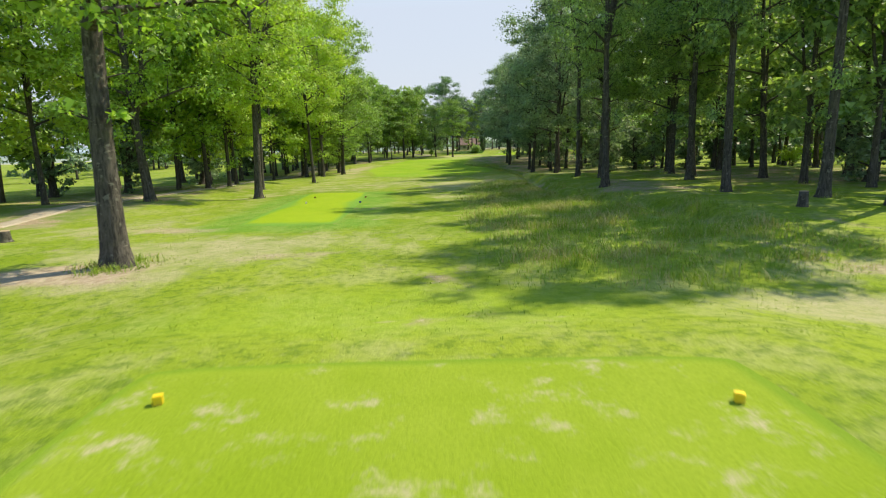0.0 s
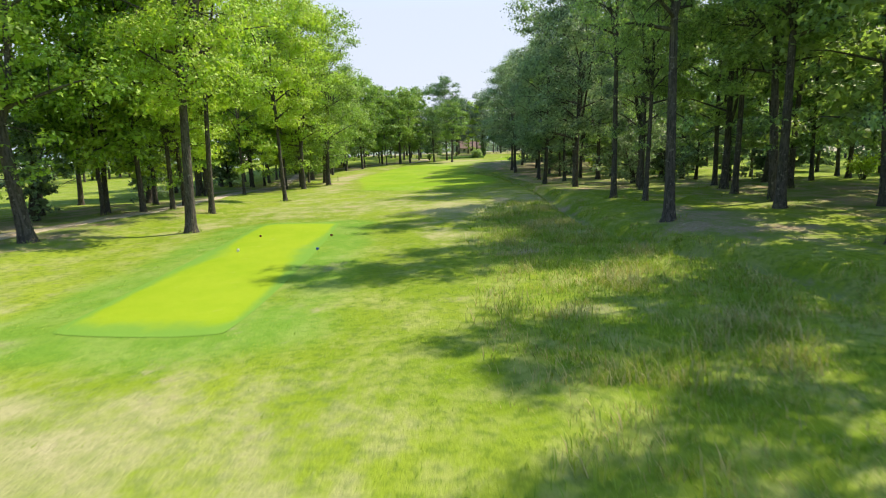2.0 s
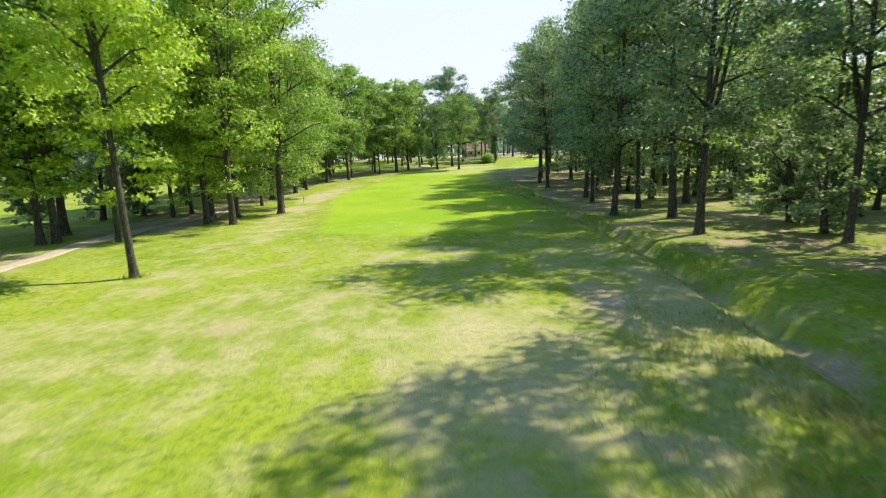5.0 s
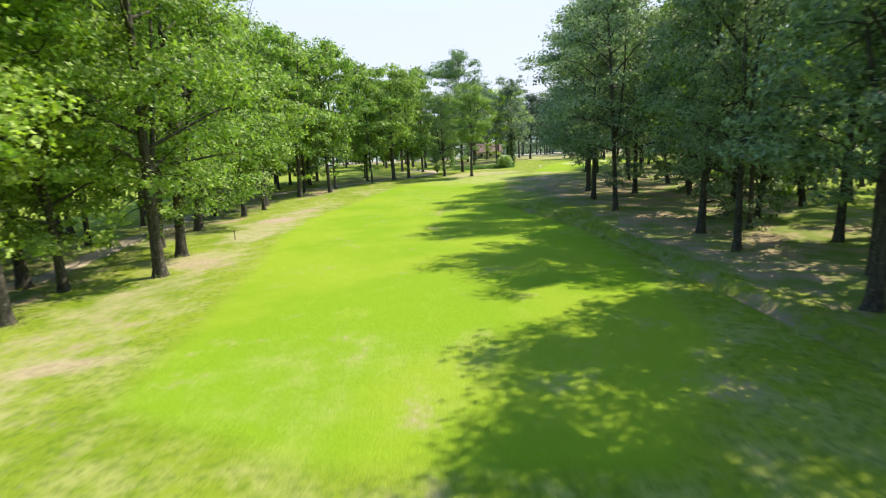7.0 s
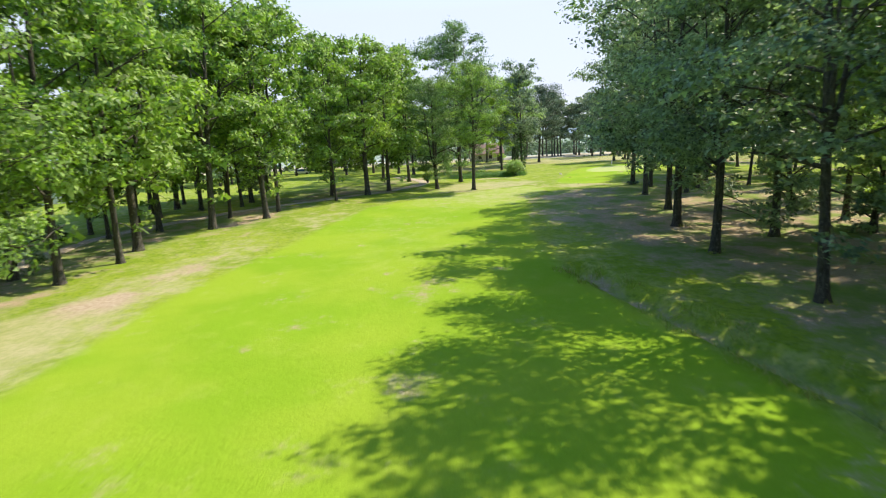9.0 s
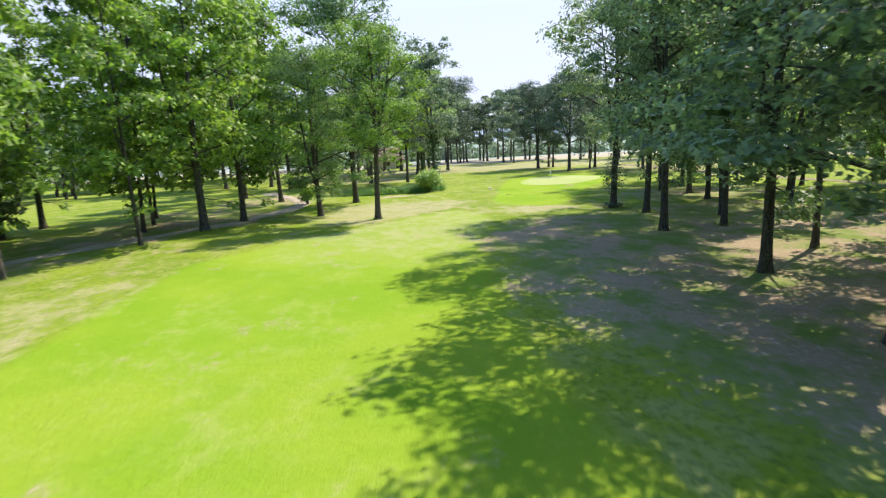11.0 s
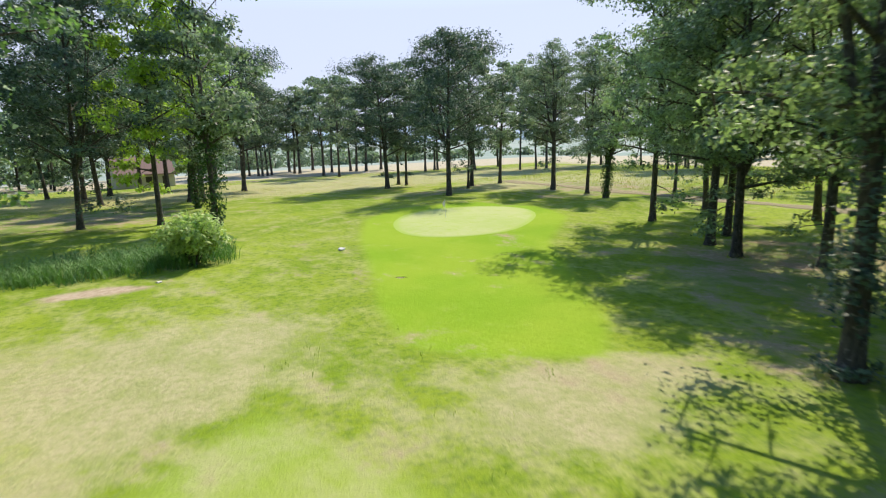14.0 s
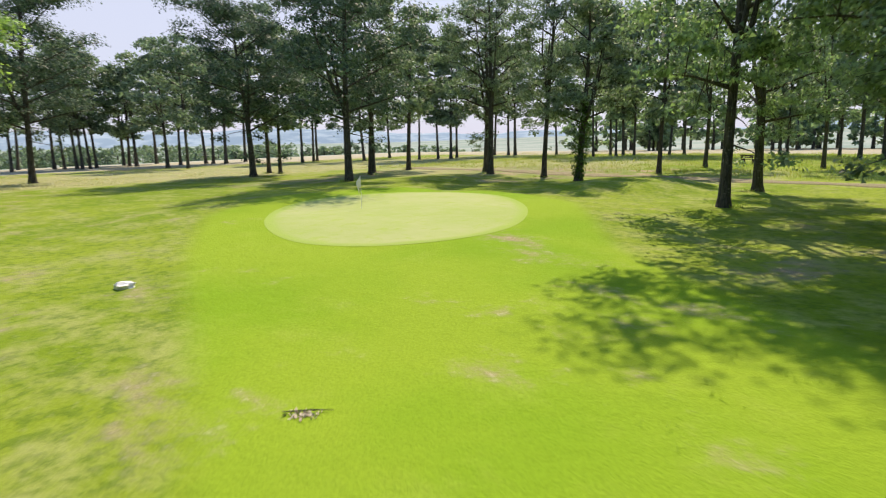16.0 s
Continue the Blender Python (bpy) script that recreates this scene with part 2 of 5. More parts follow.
BLADE_TUSSOCK = blade_material("tussock_blade", (0.150, 0.225, 0.020), (0.255, 0.300, 0.040), (0.38, 0.31, 0.15), 0.5)
BLADE_SHORT = blade_material("short_blade", (0.155, 0.240, 0.016), (0.245, 0.31, 0.034), (0.44, 0.37, 0.19), 0.10)
BLADE_DRY = blade_material("meadow_blade", (0.27, 0.29, 0.08), (0.42, 0.38, 0.17), (0.55, 0.45, 0.27), 0.4)
BLADE_MEADOW = blade_material("lush_blade", (0.23, 0.285, 0.035), (0.36, 0.37, 0.06), (0.46, 0.40, 0.16), 0.4)
BLADE_REED = blade_material("reed_blade", (0.07, 0.15, 0.04), (0.12, 0.22, 0.06), (0.3, 0.3, 0.12), 0.05)


# ---- ground ----
PROFILE_Y = (-400, -40, 7.6, 8.0, 10.2, 13, 20, 30, 40, 58, 80, 104, 130, 150, 205, 235, 270, 420)
PROFILE_Z = (4.9, 4.95, 4.95, 4.8, 4.38, 4.22, 4.1, 3.7, 3.35, 2.85, 2.2, 1.45, 0.85, 0.75, 0.92, 1.0, 0.6, -0.6)
DITCH = ((10.5, 22), (11.0, 30), (9.4, 37), (8.6, 45), (9.6, 60), (10.9, 75), (11.2, 95), (11.2, 108), (10.4, 118), (8.8, 126), (7.0, 136))


def step(a, b, v):
    s = np.clip((np.asarray(v, float) - a) / (b - a), 0, 1)
    return s * s * (3 - 2 * s)


def segment_distance(x, y, line):
    best = np.full(np.shape(x), 1e9)
    for (ax, ay), (bx, by) in zip(line, line[1:]):
        dx, dy = bx - ax, by - ay
        s = np.clip(((x - ax) * dx + (y - ay) * dy) / (dx * dx + dy * dy), 0, 1)
        best = np.minimum(best, np.hypot(x - ax - s * dx, y - ay - s * dy))
    return best


def inside(x, y, ring, soft):
    """1 inside the ring, 0 outside, falling off over soft metres at its edge."""
    odd = np.zeros(np.shape(x), bool)
    closed = [*ring, ring[0]]
    for (ax, ay), (bx, by) in zip(closed, closed[1:]):
        if ay != by:
            odd ^= ((ay > y) != (by > y)) & (x < (bx - ax) * (y - ay) / (by - ay) + ax)
    d = segment_distance(x, y, closed)
    return step(-soft, soft, np.where(odd, d, -d))


def blob(x, y, cx, cy, rx, ry, turn=0.0):
    c, s = math.cos(radians(turn)), math.sin(radians(turn))
    u, v = (x - cx) * c + (y - cy) * s, -(x - cx) * s + (y - cy) * c
    return 1 - step(0.35, 1.35, np.hypot(u / rx, v / ry))


def waves(x, y, size, seed):
    """Smooth unevenness from a few crossed sines."""
    r = np.random.RandomState(seed)
    total = 0.0
    for k in range(7):
        a, f, ph = r.uniform(0, 6.28), r.uniform(0.6, 1.9) * 6.28 / size, r.uniform(0, 6.28)
        total = total + np.sin((x * math.cos(a) + y * math.sin(a)) * f + ph)
    return total / 7


def height(x, y):
    x, y = np.asarray(x, float), np.asarray(y, float)
    z = sum(np.interp(y + o, PROFILE_Y, PROFILE_Z) * w for o, w in ((-1.2, 0.25), (0, 0.5), (1.2, 0.25)))
    tee_drop = step(4.6, 8.5, np.abs(x + 0.1)) * step(16, 7, y) * step(-25, -8, y)
    z = z - 0.45 * tee_drop
    z = z + 0.45 * step(9.5, 13, x) * step(14, 28, y) * step(74, 62, y) - 0.38 * step(9.5, 14, x) * step(80, 92, y) * step(128, 112, y)
    z = z + 0.4 * step(-16, -21, x) * step(30, 38, y) * step(80, 68, y)
    z = z + 0.15 * inside(x, y, TEE_TWO, 2.2)
    z = z - 0.5 * (1 - step(0.2, 1.0, segment_distance(x, y, DITCH)))
    z = z + 0.55 * blob(x, y, 50.5, 215.5, 6, 4) + 0.35 * blob(x, y, 38, 228, 14, 5, 20)
    z = z + 0.25 * blob(x, y, 34, 217, 12, 10)
    z = z - 0.3 * blob(x, y, 6, 218, 8, 5)
    z = z + 0.05 * waves(x, y, 9, 3) * step(2, 9, np.abs(x - 1)) + 0.08 * waves(x, y, 26, 5)
    ahead = np.maximum(x - 108, (y - 318) * 0.8)
    z = z - 13 * step(0, 330, ahead) + 15 * step(700, 1900, ahead)
    return z


TEE_ONE = ((-3.75, -6), (-3.75, 6.3), (-3.3, 6.8), (3.1, 6.65), (3.5, 6.1), (3.6, -6))
TEE_TWO = ((-9.4, 26.2), (-11.1, 48.4), (-10.2, 49.3), (-6.6, 48.9), (-5.9, 48.0), (-4.6, 25.6), (-5.2, 25.0), (-8.8, 25.4))
FAIRWAY = ((-9.5, 86), (-3, 82.5), (3.5, 82), (7.5, 90), (9.0, 104), (9.2, 116), (7.8, 125), (6.0, 136), (6.3, 148), (7.5, 160),
           (9.2, 170), (11.6, 178), (14.2, 186), (12, 192), (7.5, 188.8), (3.8, 184.6), (0.5, 182), (-4, 178.5), (-9.5, 172.5), (-11.2, 162),
           (-12.8, 150), (-14.2, 141), (-15.4, 132), (-14.8, 120), (-12.6, 108), (-10.8, 96))
APPROACH = ((17.2, 194), (18.6, 191.8), (21.8, 189.6), (24.5, 192.2), (27.5, 197), (33, 205.5), (40.5, 212.2), (43.5, 219.5), (41, 225.2), (32, 225.2),
            (27, 221.5), (23.6, 214), (21.3, 207), (18.3, 199))
PUTTING = ((26.4, 213.6), (27.6, 210.9), (30.4, 209.4), (33.8, 209.8), (37.2, 212.2), (40.2, 215.8), (41.6, 219.6), (40.6, 222.6), (36.5, 223.2), (31.2, 222.2), (28.2, 219.0))
SERE = ((-14, 84, 3, 10, 0, 0.45), (-17.6, 124, 3.2, 8, 0, 0.95), (-16.5, 135, 2.5, 6, 0, 0.7), (-16, 100, 2.5, 8, 0, 0.6), (-6, 20, 7, 4.5, 0), (-14.5, 27, 5, 5, 10), (-15, 50, 3.5, 7, 0), (-13, 60, 4, 6, 0), (-13, 70, 4, 6, 0), (0.6, 42, 2.2, 5, 0), (6.4, 45.7, 2.2, 1.8, 0, 0.9), (4, 55, 3, 8, 0, 0.62), (8.6, 64, 2, 7, 0, 0.7), (8.4, 72, 2.2, 7, 10), (4.5, 26.6, 2.2, 1.2, 0), (8, 41, 1.5, 3, 0), (1.7, 12.9, 0.7, 0.5, 0), (9.6, 13.2, 3, 1.8, 0), (14, 108, 3, 10, 0), (-16, 109, 3, 4, 0), (-8.6, 163.7, 2.5, 7, 12), (11, 198, 6, 5, 0, 0.72), (20.5, 188.3, 5, 2.2, 0, 0.8), (10, 203, 7, 6, 0, 0.3), (30, 258, 40, 12, 0, 0.35), (72, 240, 30, 17, 0, 0.9), (46, 241, 16, 4, 0, 0.6), (15.5, 179.5, 2.5, 5, 30), (-6, 62, 8, 9, 0), (-1, 74, 6, 5, 0), (1.5, 56, 3, 14, 0), (-15, 92, 4, 6, 0), (-17, 110, 4, 8, 0),
        (-17.5, 140, 4.5, 14, -5), (-13, 163, 3.5, 10, 12), (13, 190, 10, 6, 30, 0.42), (6, 198, 8, 6, 0, 0.72), (3, 190, 6, 7, 0, 0.6), (15, 203, 4, 8, -20, 0.2), (10, 208, 6, 3, 0, 0.35), (6.5, 70, 3, 12, 0), (3, 52, 3, 4, 0), (45, 272, 70, 22, 0, 0.95), (80, 238, 22, 18, 0), (20, 252, 20, 6, 0, 0.25), (62, 214, 14, 6, 0))
SERE += ((-16.5, 150, 3.0, 10, 5, 0.45), (-9.5, 166, 4, 6, 30, 0.6), (-18.5, 131, 4.5, 6, 0, 0.8), (-17.5, 110, 4.0, 4, 0, 0.8), (-9.6, 58, 6, 10, 0, 0.45), (-14, 96, 3.5, 6, 0, 0.35),
         (7, 196, 9, 7, 0, 0.85), (4, 191, 8, 8, 0, 0.8), (-7, 160, 4, 8, 15, 0.7), (1, 57, 4, 8, 0, 0.75), (7, 60, 4, 7, 0, 0.7), (19, 188, 3.5, 3, 0, 0.9), (-8, 19, 6, 4, 0, 0.7), (7.6, 10.6, 3.2, 1.8, 0, 0.8), (-9.0, 15, 3, 1.6, 0, 0.9))
BARE = ((-10.9, 15.4, 2.4, 1.5, 10), (-8.6, 14.6, 1.6, 0.8, 0), (-21.5, 30.4, 2.2, 1.4, 0), (10.4, 13.6, 1.6, 0.8, 0), (7.5, 209, 3, 1.3, 0), (-18.3, 132, 3.6, 1.8, 15), (-12.2, 25.5, 4.5, 1.6, -20), (-4.6, 17.3, 2.6, 0.9, 10), (-10.5, 16.2, 3.2, 1.4, 0), (-16.4, 108, 4.8, 2.8, -35), (-17.6, 141, 1.5, 8, -8), (-13, 89.5, 2.6, 1.3, 20),
        (-18.8, 134, 3.5, 1.4, 20), (5.5, 63, 1.6, 4, 0), (3.6, 36, 2.2, 0.9, 30), (9, 208.5, 3.0, 0.9, -10), (-12.2, 158, 1.0, 4, 10), (14.5, 42.5, 3, 2, 0), (-1.0, 6.9, 0.3, 0.2, 0), (-1.05, 9.6, 0.55, 0.3, 0), (2.2, 9.6, 0.45, 0.25, 0))
LITTER = ((-12, 197, 8, 8, 0), (-20, 187, 8, 8, 0), (-23, 170, 6, 14, 0), (-8, 214, 8, 10, 0), (-23, 40, 5, 14, 0), (-23.5, 60, 5, 10, 0), (-24.5, 102, 4, 14, 0), (-27, 128, 5, 16, 0), (18.8, 178, 5.5, 6, 20), (15.5, 170, 6.5, 11, 20), (20, 165, 8, 8, 0), (14, 158, 6, 12, 0), (18, 148, 9, 24, 0), (18, 112, 7.5, 28, 0), (17, 80, 7, 20, 0), (13.5, 40, 3.5, 9, 0), (26, 150, 12, 40, 0), (28, 90, 14, 40, 0), (30, 50, 14, 22, 0), (32, 160, 14, 30, 0),
          (-28, 60, 7, 28, 0), (-30, 150, 7, 30, 0), (-29, 105, 6, 20, 0), (-16, 198, 9, 12, -30), (6, 245, 14, 12, 0), (62, 230, 9, 14, 0), (45, 241, 12, 4, 10), (52, 296, 40, 5, 0), (60, 224, 14, 3, -10), (40, 192, 12, 9, 0), (-24, 36, 4, 9, 0))


def axis(parts):
    """Grid lines from (start, end, spacing) stretches."""
    out = []
    for a, b, s in parts:
        n = max(1, round((b - a) / s))
        out += [a + (b - a) * k / n for k in range(n)]
    return np.array(out + [parts[-1][1]])


def mesh_from(name, verts, faces, material, smooth=True):
    me = bpy.data.meshes.new(name)
    me.from_pydata(verts, [], faces)
    me.materials.append(material)
    if smooth:
        me.shade_smooth()
    me.update()
    return me


def build_ground():
    xs = axis(((-3000, -400, 260), (-400, -120, 40), (-120, -40, 4), (-40, -16, 1), (-16, 5, 0.6), (5, 15, 0.35), (15, 60, 0.75), (60, 120, 2), (120, 400, 20), (400, 3000, 200)))
    ys = axis(((-1500, -200, 200), (-200, -20, 20), (-20, 5, 1.0), (5, 14, 0.35), (14, 240, 0.7), (240, 340, 2.5), (340, 600, 18), (600, 3000, 160)))
    gx, gy = np.meshgrid(xs, ys)
    x, y = gx.ravel(), gy.ravel()
    z = height(x, y)
    long_grass = inside(x, y, TALL_GRASS, 1.5)
    z = z + 0.07 * long_grass * waves(x, y, 2.2, 8)
    for ring in (TEE_ONE, TEE_TWO, PUTTING):
        z = z - 0.05 * (inside(x, y, ring, 1.2) > 0.97)
    w, h = len(xs), len(ys)
    i = (np.arange(h - 1)[:, None] * w + np.arange(w - 1)[None, :]).ravel()
    me = mesh_from("ground", np.stack((x, y, z), 1).tolist(), np.stack((i, i + 1, i + 1 + w, i + w), 1).tolist(), GROUND)
    zones = {"fairway": np.maximum(inside(x, y, FAIRWAY, 2.6), inside(x, y, APPROACH, 1.7))}
    keep = 1 - zones["fairway"]
    zones["fairway"] = np.maximum(zones["fairway"], np.maximum(0.55 * inside(x, y, TEE_TWO, 3.5), 0.5 * blob(x, y, -1, 10.5, 8, 4)))
    tee_edge = segment_distance(x, y, [*TEE_TWO, TEE_TWO[0]])
    zones["collar"] = np.clip(step(3.6, 0.6, tee_edge) * (0.75 + 0.5 * waves(x, y, 6, 12)), 0, 1)
    zones["pale"] = np.clip(0.7 * blob(x, y, 6, 184, 15, 19) + 0.3 * blob(x, y, -4, 152, 9, 20) + 0.35 * blob(x, y, -3, 88, 9, 6), 0, 0.9)
    zones["sere"] = np.clip(0.08 + np.max([(b[5] if len(b) > 5 else 0.5) * blob(x, y, *b[:5]) for b in SERE], axis=0), 0, 0.85) * (0.25 + 0.75 * keep) * (1 - 0.8 * zones["collar"])
    zones["bare"] = np.clip(sum(0.75 * blob(x, y, *b) for b in BARE), 0, 1) * keep
    zones["litter"] = np.clip(np.max([(0.68 if 10 < b[0] < 34 and 110 < b[1] < 185 else 0.55) * blob(x, y, *b) for b in LITTER], axis=0), 0, 0.8) * keep
    zones["litter"] = np.maximum(zones["litter"], 0.42 * (1 - step(0.2, 0.8, segment_distance(x, y, DITCH))))
    ahead = np.maximum(x - 104, (y - 300) * 0.9 + 0.05 * (x - 40))
    zones["straw"] = step(-6, 8, ahead)
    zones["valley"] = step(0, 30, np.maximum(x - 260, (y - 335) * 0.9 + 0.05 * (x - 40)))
    for key, values in zones.items():
        me.attributes.new(key, "FLOAT", "POINT").data.foreach_set("value", values.astype(np.float32))
    return tagged(new("ground", me), "rolling parkland turf with dry patches and leaf litter", "ground", kind="structure")


TALL_GRASS = ((2.2, 13.5), (6, 12.5), (11.5, 15), (11, 28), (9.5, 36), (8.6, 46), (9.4, 58), (6.5, 62), (3.2, 52), (2.4, 36), (1.6, 24))
ground = build_ground()


def turf_sheet(name, ring, spacing, lift, soft, material, label, category):
    """A mown area that follows the ground, trimmed to its ring."""
    rx, ry = [p[0] for p in ring], [p[1] for p in ring]
    edge = np.array(ring, float)
    for _ in range(3):
        ahead = np.roll(edge, -1, 0)
        edge = np.stack((edge * 0.75 + ahead * 0.25, edge * 0.25 + ahead * 0.75), 1).reshape(-1, 2)
    centre = np.array((np.mean(edge[:, 0]), np.mean(edge[:, 1])))
    rings = max(3, round(max(max(rx) - min(rx), max(ry) - min(ry)) / 2 / spacing))
    verts, faces, rim = [], [], []
    m = len(edge)
    for r in range(rings + 1):
        s = 1 - r / (rings + 0.5)
        p = centre + (edge - centre) * s
        z = height(p[:, 0], p[:, 1]) + lift
        verts += np.column_stack((p, z)).tolist()
        rim += np.clip(1 - np.hypot(*(edge - p).T) / soft, 0, 1).tolist()
    for r in range(rings):
        for k in range(m):
            a, b = r * m + k, r * m + (k + 1) % m
            faces.append((a, b, b + m, a + m))
    faces.append(tuple(rings * m + k for k in range(m)))
    me = mesh_from(name, verts, faces, material)
    me.attributes.new("rim", "FLOAT", "POINT").data.foreach_set("value", rim)
    return tagged(new(name, me), label, category, kind="structure")


turf_sheet("tee_box", TEE_ONE, 0.25, 0.01, 0.35, TEE_WORN, "worn mown tee with pale dry patches", "tee box")
turf_sheet("tee_box", TEE_TWO, 0.35, 0.01, 1.9, TEE_TURF, "long bright green closely mown tee", "tee box")
turf_sheet("putting_green", PUTTING, 0.35, 0.008, 0.8, GREEN_TURF, "pale yellow-green closely mown putting green", "putting green")

PATH_LINE = ((-24, 18), (-23.7, 31), (-24.4, 45), (-23.4, 55), (-22.6, 64), (-24.8, 74), (-27, 90), (-26, 100), (-25.2, 107), (-28.5, 122), (-31, 140), (-33, 158), (-27, 174), (-18, 184), (-13, 189.5), (-8.5, 195), (-4.8, 202), (-3.6, 208), (-5.5, 216), (-10, 228))


def build_path(line, label, material=None, wide=1.0):
    fine = []
    for k in range(len(line) - 1):
        a, b, c, d = (np.array(line[min(max(k + o, 0), len(line) - 1)], float) for o in (-1, 0, 1, 2))
        for s in np.arange(12) / 12:
            fine.append(0.5 * (2 * b + (c - a) * s + (2 * a - 5 * b + 4 * c - d) * s * s + (3 * b - a - 3 * c + d) * s ** 3))
    p = np.array(fine)
    t = np.gradient(p, axis=0)
    t /= np.hypot(t[:, 0], t[:, 1])[:, None]
    side = np.column_stack((-t[:, 1], t[:, 0]))
    verts, faces = [], []
    offs = (-1.0, -0.93, -0.4, 0.4, 0.93, 1.0)
    for k in range(len(p)):
        half = wide * (0.95 + 0.22 * math.sin(k * 0.37) + 0.12 * math.sin(k * 1.3))
        for o in offs:
            q = p[k] + side[k] * half * o
            verts.append((q[0], q[1], float(height(q[0], q[1])) + (-0.05 if abs(o) == 1 else 0.035)))
    w = len(offs)
    for k in range(len(p) - 1):
        for j in range(w - 1):
            a = k * w + j
            faces.append((a, a + 1, a + 1 + w, a + w))
    return tagged(new("path", mesh_from("path", verts, faces, material or GRAVEL)), label, "path", kind="structure")


build_path(PATH_LINE, "pale worn gravel path through the trees")
build_path(((61.5, 250), (60, 236), (59.2, 224), (58.8, 214), (59, 206), (59, 196), (60, 180), (66, 160)), "brown earth track behind the green", EARTH, 1.3)


# ---- trees ----
def part(name, me, parent, label=""):
    ob = new(name, me)
    ob.parent = parent
    return tagged(ob, label)


class Shape:
    """Tubes and leaves gathered for one mesh."""

    def __init__(self):
        self.verts, self.faces = [], []

    def tube(self, points, radii, sides):
        start = len(self.verts)
        points = [Vector(p) for p in points]
        for k, (p, r) in enumerate(zip(points, radii)):
            t = (points[min(k + 1, len(points) - 1)] - points[max(k - 1, 0)]).normalized()
            u = t.orthogonal().normalized() if abs(t.z) < 0.9 else Vector((1, 0, 0)).cross(t).normalized()
            v = t.cross(u)
            for j in range(sides):
                a = 2 * math.pi * j / sides
                lobe = 1.0
                if k == 0 and r > 0.25:
                    lobe = 1 + 0.22 * math.sin(3 * a + 1) + 0.1 * math.sin(5 * a)
                self.verts.append(tuple(p + (u * math.cos(a) + v * math.sin(a)) * r * lobe))
        for k in range(len(points) - 1):
            for j in range(sides):
                a, b = start + k * sides + j, start + k * sides + (j + 1) % sides
                self.faces.append((a, b, b + sides, a + sides))
        tip = start + (len(points) - 1) * sides
        self.faces.append(tuple(tip + j for j in range(sides)))


def leaf_mesh(name, centres, outs, size, rnd, material, length=1.0, droop=0.2, loose=0.6):
    """Leaf sprays, one face each, at the centres, loosely facing out and up. size: one number, or one for each spray."""
    n = len(centres)
    face = outs + rnd.normal(0, loose, (n, 3)) + np.array((0, 0, 0.35))
    face /= np.linalg.norm(face, axis=1)[:, None] + 1e-9
    way = rnd.normal(0, 1, (n, 3))
    way[:, 2] -= droop
    way -= face * np.sum(way * face, 1)[:, None]
    way /= np.linalg.norm(way, axis=1)[:, None] + 1e-9
    side = np.cross(face, way)
    s = (size * rnd.uniform(0.6, 1.3, n))[:, None]
    ln, wd = s * length, s * 0.78
    a = centres - way * ln * 0.5 + side * wd * 0.28
    c = centres + way * ln * 0.55 - face * s * 0.10
    d = centres - side * wd * 0.62 + way * ln * rnd.uniform(-0.25, 0.2, n)[:, None] + face * s * 0.10
    co = np.stack((a, c, d), 1).reshape(-1, 3)
    me = bpy.data.meshes.new(name)
    me.vertices.add(3 * n)
    me.vertices.foreach_set("co", co.ravel().astype(np.float32))
    me.loops.add(3 * n)
    me.loops.foreach_set("vertex_index", np.arange(3 * n, dtype=np.int32))
    me.polygons.add(n)
    me.polygons.foreach_set("loop_start", np.arange(0, 3 * n, 3, dtype=np.int32))
    me.materials.append(material)
    me.update(calc_edges=True)
    me.validate()
    return me


def clump_points(rnd, clumps, total, inner=0.0):
    """Points on the outer parts of flattened clumps (centre, radius, flatness), the way out of each, and its size:
    a share, inner, lies within the clump as larger sprays."""
    sizes = np.array([c[1] ** 2 for c in clumps])
    counts = np.maximum(1, (total * sizes / sizes.sum()).astype(int))
    centres, outs, scale = [], [], []
    for (centre, radius, flat), n in zip(clumps, counts):
        d = rnd.normal(0, 1, (n, 3))
        d /= np.linalg.norm(d, axis=1)[:, None]
        d[:, 2] = np.where(d[:, 2] < -0.35, -d[:, 2] * 0.7, d[:, 2])
        deep = rnd.uniform(0, 1, n) < inner
        lump = 1 + 0.22 * np.sin(d[:, 0] * 5 + centre[0] * 3) * np.sin(d[:, 1] * 5 + centre[1] * 3) + 0.12 * np.sin(d[:, 2] * 9 + centre[2])
        r = radius * lump * np.where(deep, rnd.uniform(0.1, 0.55, n), 0.5 + 0.58 * rnd.uniform(0, 1, n) ** 0.8)
        centres.append(np.array(centre) + d * r[:, None] * np.array((1, 1, flat)))
        outs.append(d)
        scale.append(np.where(deep, 1.75, 1.0))
    return np.concatenate(centres), np.concatenate(outs), np.concatenate(scale)


